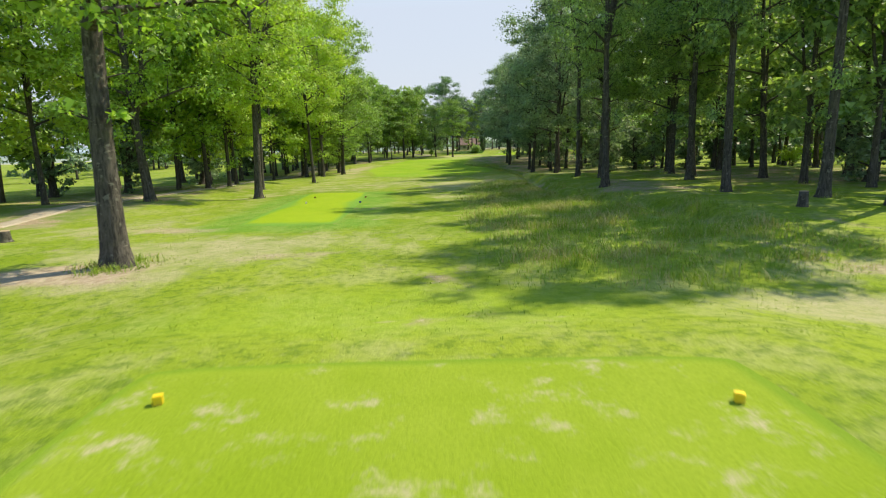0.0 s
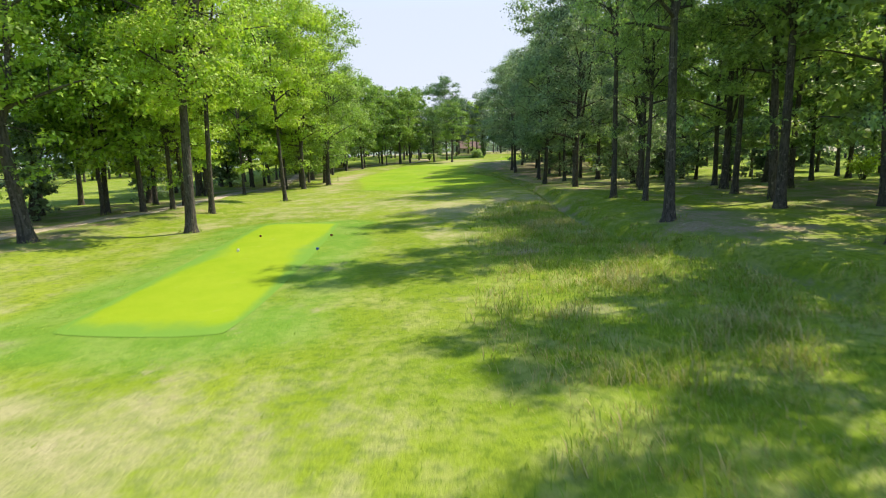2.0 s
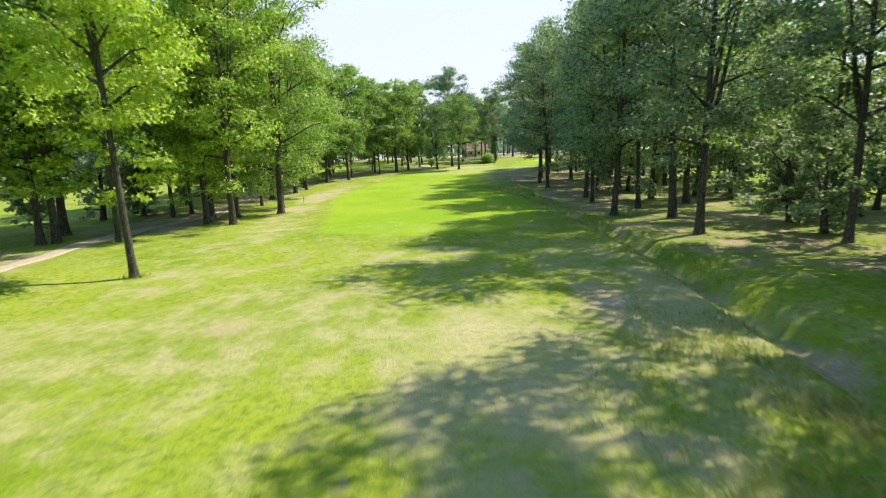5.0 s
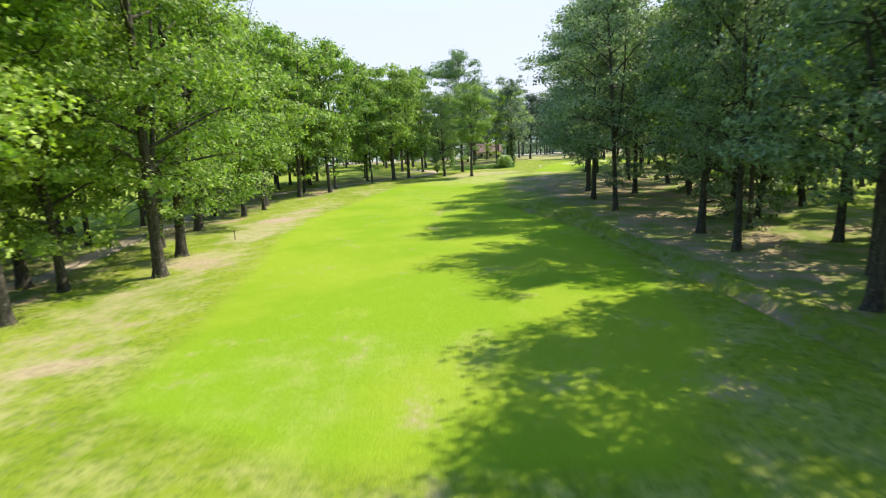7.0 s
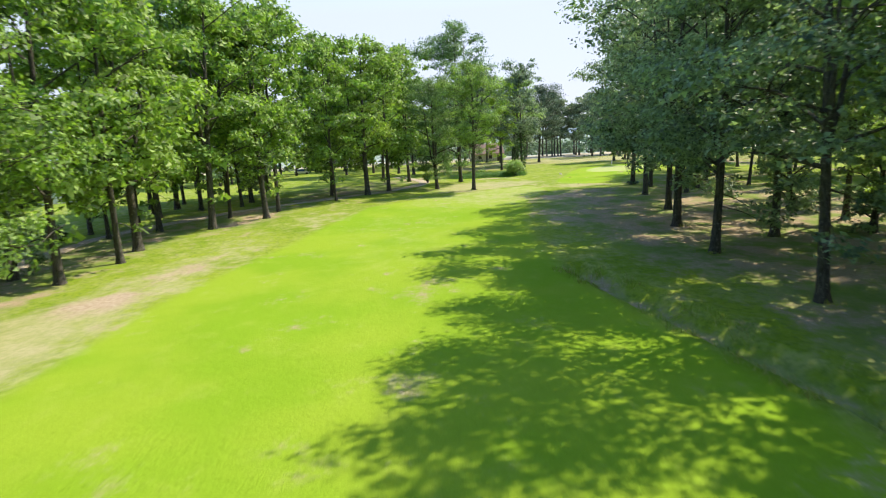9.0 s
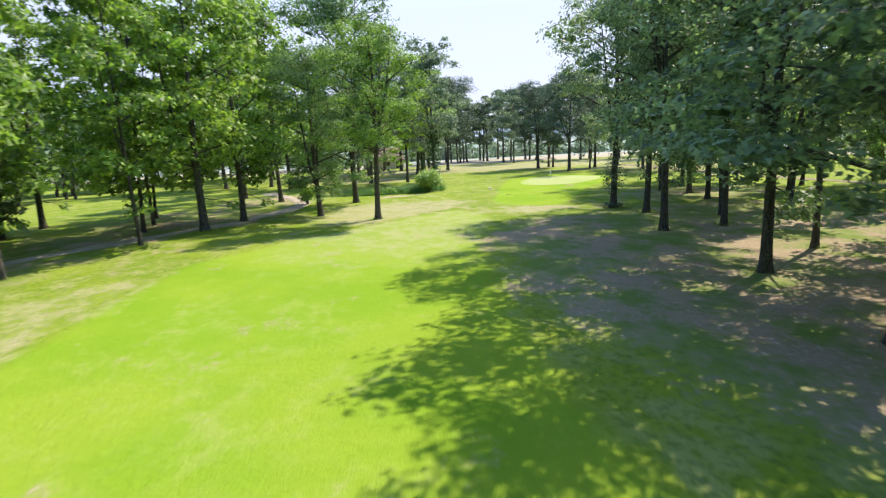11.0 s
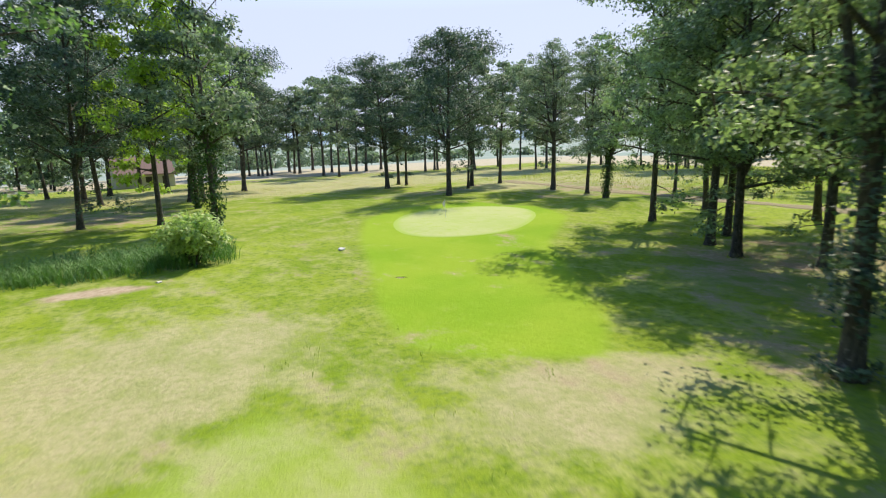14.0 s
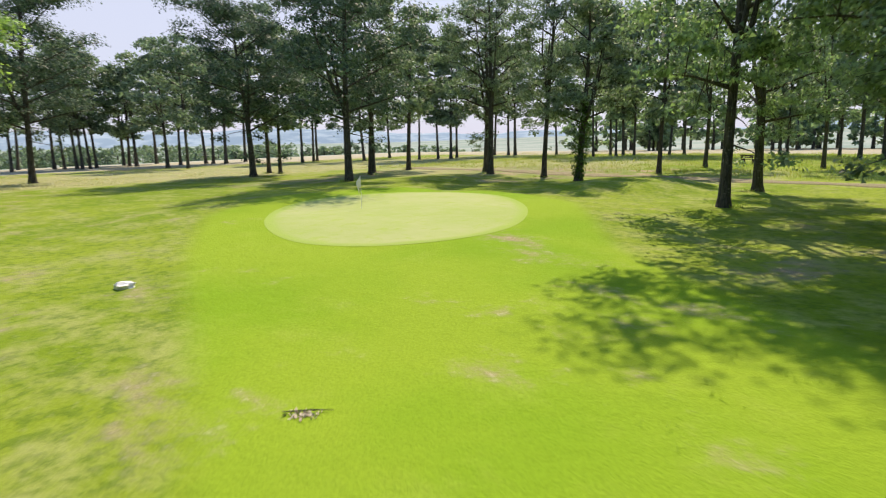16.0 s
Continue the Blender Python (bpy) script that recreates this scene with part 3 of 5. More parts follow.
def make_tree(seed, tall, bare, spread, leaves, leaf, material, label, group, fine=True, low=0.0, ivy=False, shoots=False, twigs=4, airy=1.0):
    """An oak: trunk with limbs, and a crown of leaf clumps carried on the limbs."""
    rnd = np.random.RandomState(seed)
    root = new("oak_tree")
    wood = Shape()
    lean = rnd.uniform(-0.22, 0.22, 2)
    bend = rnd.uniform(0, 6.28, 2)

    def spine(h):
        s = h / tall
        return Vector((lean[0] * s * 2 + 0.16 * math.sin(3.1 * s + bend[0]) - 0.16 * math.sin(bend[0]), lean[1] * s * 2 + 0.16 * math.sin(4.3 * s + bend[1]) - 0.16 * math.sin(bend[1]), h))

    hs = [-0.3, 0.12, 0.5, 1.1, 2.2, 4, 6, 8, 10, 12, 14, tall * 0.88, tall * 0.97]
    hs = [h for h in hs if h <= tall * 0.97]
    radii = [0.58, 0.42, 0.345, 0.31] + [0.30 * max(0.07, (1 - h / tall)) ** 0.75 for h in hs[4:]]
    wood.tube([spine(h) for h in hs], radii, 10 if fine else 6)
    clumps = []
    limbs = round((21 if fine else 14) * min(1, 0.6 + spread / 13))
    unit = spread / 4.6 * airy
    for k in range(2 if fine else 1):
        a, h = rnd.uniform(0, 6.28), bare * rnd.uniform(0.85, 1.25)
        way = Vector((math.cos(a), math.sin(a), 0))
        top = tall * rnd.uniform(0.72, 0.88)
        p = [spine(h), spine(h) + way * spread * 0.12 + Vector((0, 0, 0.09 * tall)), spine(h) + way * spread * 0.26 + Vector((0, 0, (top - h) * 0.55)), spine(top) + way * spread * 0.36]
        wood.tube(p, [0.17, 0.14, 0.09, 0.03], 7 if fine else 4)
    for k in range(limbs):
        u = (k + rnd.uniform(0, 0.7)) / limbs
        h = bare + (tall * 0.93 - bare) * u
        shape = math.sin(math.pi * (0.24 + 0.66 * u)) ** 0.75
        reach = spread * shape * rnd.uniform(0.68, 1.12)
        a = k * 2.4 + rnd.uniform(-0.5, 0.5)
        rise = rnd.uniform(0.1, 0.6) + 0.6 * u
        start = spine(h - 0.4)
        way = Vector((math.cos(a), math.sin(a), 0))
        pts = [start, start + way * reach * 0.33 + Vector((0, 0, reach * rise * 0.30)), start + way * reach * 0.68 + Vector((0, 0, reach * rise * 0.62)), start + way * reach + Vector((0, 0, reach * rise * 0.72))]
        r0 = 0.11 * (1 - 0.6 * u) + 0.02
        wood.tube(pts, [r0, r0 * 0.7, r0 * 0.45, r0 * 0.15], 5 if fine else 3)
        clumps.append((pts[-1], rnd.uniform(0.9, 1.5) * unit, rnd.uniform(0.6, 0.9)))
        for _ in range(twigs if fine else 4):
            b = pts[0].lerp(pts[1], 0.6).lerp(pts[3], rnd.uniform(0, 1))
            side = Vector((-way.y, way.x, 0)) * rnd.uniform(-0.5, 0.5) * reach
            c = b + side + way * reach * rnd.uniform(-0.1, 0.2) + Vector((0, 0, rnd.uniform(-1.5, 1.5)))
            if fine:
                wood.tube([b, b.lerp(c, 0.5) + Vector((0, 0, 0.12)), c], [r0 * 0.4, r0 * 0.28, 0.008], 3)
            clumps.append((c, rnd.choice((0.65, 0.9, 1.2, 1.6)) * rnd.uniform(0.85, 1.15) * unit, rnd.uniform(0.55, 0.88)))
    for k in range(9):
        h = tall * rnd.uniform(0.80, 1.0)
        a = rnd.uniform(0, 6.28)
        r = spread * 0.42 * rnd.uniform(0.2, 1) * (1.25 - h / tall) * 2.2
        clumps.append((spine(h) + Vector((math.cos(a) * r, math.sin(a) * r, 0)), rnd.uniform(0.55, 1.0) * unit, 0.9))
    for k in range(int(low)):
        a = rnd.uniform(0, 6.28)
        h = rnd.uniform(2.2, bare + 1)
        r = rnd.uniform(0.25, 0.7) * spread * 0.85
        c = spine(h) + Vector((math.cos(a) * r, math.sin(a) * r, -0.15 * r))
        wood.tube([spine(h + 0.6), spine(h + 0.9).lerp(c, 0.5), c], [0.05, 0.03, 0.008], 3)
        clumps.append((c, rnd.uniform(0.6, 1.2), 0.85))
    if fine:
        for k in range(5):
            h = rnd.uniform(2.5, bare + 0.5)
            a = rnd.uniform(0, 6.28)
            b = spine(h)
            c = b + Vector((math.cos(a), math.sin(a), rnd.uniform(0, 0.5))) * rnd.uniform(0.6, 1.5)
            wood.tube([b, b.lerp(c, 0.6) + Vector((0, 0, 0.1)), c], [0.035, 0.02, 0.006], 3)
            if k < 3:
                clumps.append((c, 0.42, 0.8))
    part("trunk", mesh_from("trunk", wood.verts, wood.faces, BARK), root)
    points, outs, scale = clump_points(rnd, clumps, leaves, 0.11)
    part("crown", leaf_mesh("crown", points, outs, leaf * scale, rnd, material), root)
    if ivy:
        n = 1500
        h = rnd.uniform(0.1, bare + 2, n)
        a = rnd.uniform(0, 6.28, n)
        r = 0.34 + rnd.uniform(0, 0.75, n) * np.sin(np.clip(h / (bare + 2), 0, 1) * 3.0 + 0.15)
        base = np.array([spine(v) for v in h])
        out = np.stack((np.cos(a), np.sin(a), 0 * a), 1)
        part("ivy", leaf_mesh("ivy", base + out * r[:, None], out, 0.24, rnd, LEAF_IVY), root, "dark glossy ivy round the trunk")
    if shoots:
        n = 1100
        h = np.concatenate((rnd.uniform(0.05, 0.35, 160), rnd.normal(bare * 0.42, 0.7, 380), rnd.uniform(1.6, bare + 1.5, n - 540)))
        a = np.where(h > 1.2, rnd.normal(3.5, 1.5, n), rnd.uniform(0, 6.28, n))
        r = 0.36 + rnd.uniform(0, 1, n) * np.where(h < 0.5, 0.55, 0.25 + 0.75 * np.exp(-((h - bare * 0.42) / 1.3) ** 2))
        base = np.array([spine(v) for v in h])
        out = np.stack((np.cos(a), np.sin(a), 0 * a + 0.2), 1)
        part("trunk_foliage", leaf_mesh("trunk_foliage", base + out * r[:, None], out, 0.2, rnd, LEAF_DARK), root, "leafy growth sprouting along the trunk")
    return tagged(root, label, "tree", group)


LABEL_TALL = "tall oak with a bare grey-brown trunk and high crown"
LABEL_FULL = "full oak with leafy boughs hanging low over the grass"
LABEL_OPEN = "airy oak with a thin crown on a bare dark trunk"
LABEL_SLIM = "slender far oak on a straight bare trunk"
LABEL_IVY = "oak with dark ivy climbing its trunk"
WOODS = "oaks along the fairway"
PROTO = {
    "tall": [make_tree(11 + k, h, b, s, 24000, 0.225, LEAF, LABEL_TALL, WOODS) for k, (h, b, s) in enumerate(((22.0, 8.2, 5.2), (20.5, 7.0, 4.8), (23.0, 9.0, 5.5)))],
    "sunny": [make_tree(231 + k, h, b, s, 24000, 0.235, LEAF, LABEL_FULL, WOODS, low=9) for k, (h, b, s) in enumerate(((22.5, 5.0, 5.7), (23.5, 5.6, 6.0)))],
    "full": [make_tree(31 + k, h, b, s, 25000, 0.235, LEAF_MID, LABEL_FULL, WOODS, low=9) for k, (h, b, s) in enumerate(((23.0, 4.6, 5.9), (22.0, 4.0, 5.6), (24.0, 5.2, 6.2)))],
    # Same oaks in the shaded leaf tone, mostly for the right-hand wood.
    "shade_toned": [make_tree(51 + k, h, b, s, 22000, 0.245, LEAF_COOL, LABEL_TALL, WOODS, low=4) for k, (h, b, s) in enumerate(((22.5, 5.6, 6.0), (21.0, 5.0, 5.6), (23.5, 6.2, 6.3)))],
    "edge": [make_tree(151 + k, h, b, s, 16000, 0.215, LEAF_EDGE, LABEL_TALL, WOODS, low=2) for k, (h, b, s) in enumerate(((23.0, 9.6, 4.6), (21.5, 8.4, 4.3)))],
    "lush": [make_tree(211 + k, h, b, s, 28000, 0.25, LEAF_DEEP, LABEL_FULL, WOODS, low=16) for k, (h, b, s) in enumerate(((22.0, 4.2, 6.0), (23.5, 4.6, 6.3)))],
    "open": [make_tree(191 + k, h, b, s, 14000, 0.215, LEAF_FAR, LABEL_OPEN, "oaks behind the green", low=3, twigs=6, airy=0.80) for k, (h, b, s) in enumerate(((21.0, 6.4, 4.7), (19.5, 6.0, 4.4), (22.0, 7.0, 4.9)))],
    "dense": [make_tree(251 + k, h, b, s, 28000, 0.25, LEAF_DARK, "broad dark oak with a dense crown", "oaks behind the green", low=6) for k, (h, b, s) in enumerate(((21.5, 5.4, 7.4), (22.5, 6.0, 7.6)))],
    "bough": [make_tree(271, 22.0, 3.6, 7.6, 30000, 0.25, LEAF_MID, "broad oak with boughs sweeping almost to the ground", WOODS, low=34)],
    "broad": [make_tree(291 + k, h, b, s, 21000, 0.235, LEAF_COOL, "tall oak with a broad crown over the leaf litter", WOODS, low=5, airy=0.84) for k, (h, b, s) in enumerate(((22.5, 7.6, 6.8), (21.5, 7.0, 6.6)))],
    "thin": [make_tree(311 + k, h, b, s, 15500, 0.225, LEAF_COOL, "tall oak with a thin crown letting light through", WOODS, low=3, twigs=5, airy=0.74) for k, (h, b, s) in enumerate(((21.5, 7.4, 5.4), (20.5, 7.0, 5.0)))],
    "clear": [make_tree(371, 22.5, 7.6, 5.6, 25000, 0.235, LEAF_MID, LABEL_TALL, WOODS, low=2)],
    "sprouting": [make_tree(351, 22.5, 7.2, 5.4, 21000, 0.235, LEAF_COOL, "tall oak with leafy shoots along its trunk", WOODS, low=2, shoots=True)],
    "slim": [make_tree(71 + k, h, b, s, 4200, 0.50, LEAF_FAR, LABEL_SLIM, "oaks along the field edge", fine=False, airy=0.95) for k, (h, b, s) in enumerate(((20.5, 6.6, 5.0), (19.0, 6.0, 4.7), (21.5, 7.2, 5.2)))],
    "sun_back": [make_tree(331 + k, h, b, s, 8000, 0.40, LEAF, LABEL_FULL, WOODS, fine=False, low=6) for k, (h, b, s) in enumerate(((21.5, 5.0, 5.4), (22.5, 5.6, 5.7)))],
    "back": [make_tree(91 + k, h, b, s, 7500, 0.42, LEAF_MID, LABEL_FULL, WOODS, fine=False, low=5) for k, (h, b, s) in enumerate(((21.0, 4.8, 5.4), (22.5, 5.4, 5.6)))],
    "rear": [make_tree(131 + k, h, b, s, 7000, 0.42, LEAF_EDGE, LABEL_TALL, WOODS, fine=False, low=3) for k, (h, b, s) in enumerate(((22.0, 5.4, 5.6), (20.5, 5.0, 5.4)))],
    "young": [make_tree(171 + k, h, b, s, 3000, 0.30, LEAF_COOL, "young oak in the shade of the wood", "young oaks in the understory", fine=False, low=5) for k, (h, b, s) in enumerate(((7.5, 1.4, 2.6), (6.0, 1.2, 2.2)))],
    "ivy": [make_tree(111, 18.5, 5.5, 4.2, 12000, 0.27, LEAF_FAR, LABEL_IVY, "ivy-clad oaks", ivy=True)],
}
placed = {key: [0] * len(v) for key, v in PROTO.items()}
TAKEN = []
tree_rnd = random.Random(5)


PLAY_LINE = ((0, 0), (0, 140), (4, 165), (18, 197), (40, 224))


def plant(kind, x, y, girth=0.55, scale=1.0, wide=1.0):
    if segment_distance(x, y, PLAY_LINE) > 22.5:
        kind = {"tall": "sun_back", "sunny": "sun_back", "full": "back", "lush": "back", "shade_toned": "rear", "broad": "rear", "thin": "rear", "edge": "rear", "open": "slim"}.get(kind, kind)
    k = tree_rnd.randrange(len(PROTO[kind]))
    proto = PROTO[kind][k]
    s = scale * tree_rnd.uniform(0.92, 1.08)
    m = pose(x, y, float(height(x, y)), tree_rnd.gauss(0, 1.3), tree_rnd.gauss(0, 1.3), 0) @ pose(0, 0, 0, 0, 0, tree_rnd.uniform(0, 360)) @ Matrix.Diagonal((s * wide, s * wide, s, 1))
    if placed[kind][k] == 0:
        tree = proto
        tree.matrix_basis = m
    else:
        tree = copy_thing(proto, m @ Matrix.Diagonal((1 / proto.scale[0], 1 / proto.scale[1], 1 / proto.scale[2], 1)))
    placed[kind][k] += 1
    g = min(max(girth / 0.60 / (s * wide), 0.6), 1.25)
    for child in tree.children:
        if child.name.startswith("trunk"):
            child.scale = (g, g, 1)
    TAKEN.append((x, y))
    return tree


TEE_SIDE = [(-20.97, 42, 0.67), (-28.5, 41.9, 0.34), (-14.7, 46.9, 0.61), (-25.4, 56.6, 0.35), (-23.2, 58.3, 0.44), (-31.3, 58.4, 0.44), (-26.2, 58.5, 0.44), (-17.86, 58.33, 0.43), (-21.7, 60.1, 0.38), (-22, 63.1, 0.37), (-26.3, 66.7, 0.44), (-15.38, 71, 0.38), (-30.2, 85.9, 0.55), (-24.5, 86.1, 0.37), (-29.4, 86.5, 0.61), (-9.5, 16.6, 0.72)]
PATH_SIDE = [(-32.5, 92.3, 0.75), (-19.04, 95.07, 0.56), (-22.1, 96.9, 0.58), (-20.9, 101.6, 0.48), (-24.1, 103.1, 0.61), (-17.33, 104.65, 0.66), (-29.8, 106.6, 0.38), (-28.7, 108.9, 0.24), (-31.1, 109.6, 0.32), (-19.2, 111.5, 0.68), (-39, 116.7, 0.37), (-23.1, 116.8, 0.37), (-24.8, 127.5, 0.74), (-25.3, 150.2, 0.75), (-31.9, 157.7, 0.33), (-23.3, 160.7, 0.75), (-28.6, 160.8, 0.57), (-33.3, 165.8, 0.49), (-20, 167.6, 0.63), (-24.7, 169.5, 0.39), (-20.2, 173.2, 0.47), (-31.8, 179, 0.58)]
POND_SIDE = [(-14.9, 182.5, 0.26), (-36.5, 182.5, 0.75), (-27.6, 186.4, 0.63), (-11.4, 188.9, 0.75), (-17, 190.6, 0.38), (-8.8, 194.5, 0.61), (-37.2, 195.9, 0.61), (-17.7, 196.3, 0.34), (-19, 202, 0.33), (-6.5, 212, 0.58), (-12.1, 220.4, 0.64), (-6.6, 233.2, 0.61), (6.8, 235.5, 0.52), (-18.5, 244.3, 0.66), (19.3, 255.4, 0.69), (18.1, 257, 0.7), (8.2, 262.2, 0.63), (6.3, 269.2, 0.68), (27.3, 270.2, 0.75), (17.6, 281.4, 0.75), (9.4, 281.6, 0.75), (1.1, 283.8, 0.56), (13.9, 286.7, 0.75), (25.6, 286.7, 0.58)]
ROUGH_SIDE = [(17.3, 26.2, 0.54), (15.6, 31.8, 0.48), (23.2, 37.2, 0.42), (11.76, 41.7, 0.62), (18.9, 44.3, 0.54), (20.8, 48.3, 0.56), (14.2, 52.1, 0.35), (13.08, 55.65, 0.44), (21.7, 54.9, 0.45), (28, 58.7, 0.49), (17.47, 62.5, 0.38), (23.7, 60.6, 0.62), (20.5, 72.1, 0.41), (44, 74.9, 0.51), (15.3, 77.5, 0.51), (41.3, 82.5, 0.58), (17.6, 87.5, 0.64)]
DITCH_SIDE = [(14.635, 92.8, 0.56), (34, 93.8, 0.63), (24.1, 100.7, 0.64), (16.07, 105.8, 0.43), (23, 107.4, 0.53), (32.1, 111.4, 0.33), (17.3, 113.6, 0.52), (21.1, 114.2, 0.35), (23.9, 122.3, 0.64), (15.1, 127.2, 0.48), (25.6, 136.1, 0.42), (15.75, 138.3, 0.53), (21.8, 142.6, 0.54), (17.8, 149.1, 0.63), (20.9, 158.9, 0.55), (36.8, 160.8, 0.56), (27.3, 162.7, 0.29), (28, 171.7, 0.45), (23.16, 171.7, 0.54), (37.8, 176.6, 0.38), (31.25, 176.3, 0.52), (26.88, 180.5, 0.61), (25.99, 184.9, 0.61), (36.8, 186.2, 0.46)]
GREEN_SIDE = [(4.09, 188.55, 0.6), (52.6, 191.7, 0.43), (38.7, 192.1, 0.54), (-1.26, 194.3, 0.75), (37.68, 196, 0.61), (39.67, 199, 0.54), (52.4, 199.7, 0.56), (43.1, 200.3, 0.57), (2.8, 205.1, 0.65), (44.15, 207.07, 0.46), (52.56, 208.7, 0.53), (90.9, 210.5, 0.41), (74.5, 211.4, 0.34), (90.3, 212.4, 0.42), (98.1, 216.1, 0.35), (62.3, 219.6, 0.37), (71.6, 220, 0.37), (100.3, 222.3, 0.32), (100.2, 223.1, 0.39), (55.4, 225.7, 0.41), (55.7, 231.8, 0.51), (58.4, 234.9, 0.52), (42.4, 233.9, 0.58), (50.3, 242.4, 0.34), (58.2, 246.3, 0.53), (52.8, 245.4, 0.54), (43.3, 252.5, 0.65), (48, 256, 0.39), (48.2, 259.1, 0.46)]
FIELD_EDGE = [(100, 235.5, 0.36), (98, 236.7, 0.36), (98.9, 242.7, 0.38), (97, 244.6, 0.38), (99.2, 244.7, 0.47), (99.5, 247.1, 0.4), (95.1, 247.3, 0.39), (101.2, 258.7, 0.44), (85.5, 268.7, 0.51), (102.7, 269.4, 0.57), (102.9, 271.2, 0.49), (85.4, 271.8, 0.44), (90, 272, 0.45), (83, 274, 0.44), (103.1, 275, 0.5), (77.7, 282.8, 0.54), (89.3, 290.7, 0.51), (70.1, 291.1, 0.55), (50.8, 292.7, 0.48), (74.2, 292.9, 0.47), (74.1, 294.1, 0.48)]
FIELD_ROW = [(50.3, 301, 0.6), (63, 307.6, 0.68), (62.2, 311.9, 0.6), (69.2, 312.9, 0.63), (61.7, 314.4, 0.61), (57.1, 315.1, 0.59), (40.7, 316.2, 0.54), (42.2, 317.7, 0.55), (50, 317.9, 0.68), (40.2, 318, 0.55), (43.6, 319.4, 0.56), (49.4, 320.5, 0.59), (39, 322.2, 0.56), (38, 325.8, 0.57), (51.3, 332, 0.64), (58.3, 334.1, 0.67), (34, 339.7, 0.61), (30.9, 319.7, 0.61), (13.2, 341.7, 0.75), (11.5, 344.8, 0.72), (-1.1, 346.8, 0.58)]
DENSE = ((42.4, 233.9), (43.3, 252.5), (27.3, 270.2), (6.8, 235.5), (8.2, 262.2), (6.3, 269.2))
for x, y, g in TEE_SIDE:
    plant("tall" if x > -19 else "sunny", x, y, g)
for x, y, g in PATH_SIDE:
    plant("bough" if 127 < y < 128 else "sunny" if y < 100 else "full", x, y, g)
for x, y, g in POND_SIDE:
    plant("dense" if (x, y) in DENSE else "lush" if y < 212 or y < 240 and x < 12 else "shade_toned" if y < 262 else "slim", x, y, g)
SPECIAL = {(23.9, 122.3): ("lush", 1.0, 1.05), (20.9, 158.9): ("shade_toned", 1.17, 1.24), (27.3, 162.7): ("thin", 1.0, 1.0), (28, 171.7): ("thin", 1.0, 1.05), (31.25, 176.3): ("broad", 1.0, 0.9), (37.8, 176.6): ("shade_toned", 0.95, 1.0), (36.8, 186.2): ("lush", 0.9, 1.0), (17.8, 149.1): ("shade_toned", 1.12, 1.25), (23.16, 171.7): ("thin", 1.14, 1.1), (16.07, 105.8): ("shade_toned", 0.8, 0.74), (26.88, 180.5): ("broad", 0.95, 0.72), (25.99, 184.9): ("sprouting", 0.97, 0.92), (17.3, 113.6): ("shade_toned", 0.95, 0.95),
           (14.2, 52.1): ("edge", 0.78, 0.72), (15.1, 127.2): ("shade_toned", 0.9, 1.08)}


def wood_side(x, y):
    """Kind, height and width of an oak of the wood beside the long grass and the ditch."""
    kind = "edge" if x < 22 and y < 70 else "thin" if x > 27.5 and y > 158 else "broad" if x < 29 and 146 < y < 182 else "shade_toned"
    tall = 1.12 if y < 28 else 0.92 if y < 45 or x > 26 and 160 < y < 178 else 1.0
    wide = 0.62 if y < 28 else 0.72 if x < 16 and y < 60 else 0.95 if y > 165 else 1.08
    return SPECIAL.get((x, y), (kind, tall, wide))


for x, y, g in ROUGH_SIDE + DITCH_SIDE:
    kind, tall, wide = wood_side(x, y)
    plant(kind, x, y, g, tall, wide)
# Added oak beyond the view, placed to shade the grass past the tee.
plant("edge", 17.9, 22.8, 0.5, 1.12, 0.6)
# Extra oak with no known trunk here, added to shade the fairway edge.
plant("edge", 18.5, 98.2, 0.45, 0.95, 1.0)
plant("ivy", 16.7, 228.6, 0.5, 1.12)
plant("sunny", 12.9, 233.6, 0.5, 0.85, 0.85)
for x, y, g in GREEN_SIDE:
    plant("dense" if (x, y) in DENSE else "clear" if (x, y) == (4.09, 188.55) else "lush" if x < 12 and y < 215 else "slim" if x > 60 or y > 252 else "open" if y > 212 else "shade_toned", x, y, g, 0.76 if x > 52 and 205 < y < 228 else 0.84 if y > 212 else 0.74 if y < 201 else 1.03, 1.0 if y > 212 else 0.95)
for x, y, g in FIELD_EDGE + FIELD_ROW:
    plant("slim", x, y, g)
for x, y in ((53.9, 221.4), (17.6, 246.4)):
    plant("ivy", x, y, 0.5, 0.8)


def scatter(kind, box, count, gap):
    rnd = random.Random(int(sum(box)) * 7 + count)
    for _ in range(count * 6):
        if count == 0:
            break
        x, y = rnd.uniform(box[0], box[1]), rnd.uniform(box[2], box[3])
        if all(math.hypot(x - a, y - b) > gap for a, b in TAKEN) and segment_distance(x, y, PATH_LINE) > 2.2:
            plant(kind, x, y, rnd.uniform(0.4, 0.65))
            count -= 1


scatter("back", (-42, -28, 22, 92), 10, 5)
scatter("back", (-40, -27, 120, 200), 14, 5)
scatter("full", (-25, -21, 136, 150), 2, 5)
scatter("rear", (23, 47, 22, 100), 16, 5)
scatter("young", (20, 44, 24, 155), 24, 3.5)
scatter("young", (-38, -27, 30, 200), 10, 3.5)
scatter("rear", (23, 47, 100, 150), 12, 5)
scatter("back", (-40, -8, 240, 300), 12, 6)
# Oaks filled in here to shade the ground behind the right-hand trunks.
scatter("rear", (46, 66, 168, 192), 6, 5)


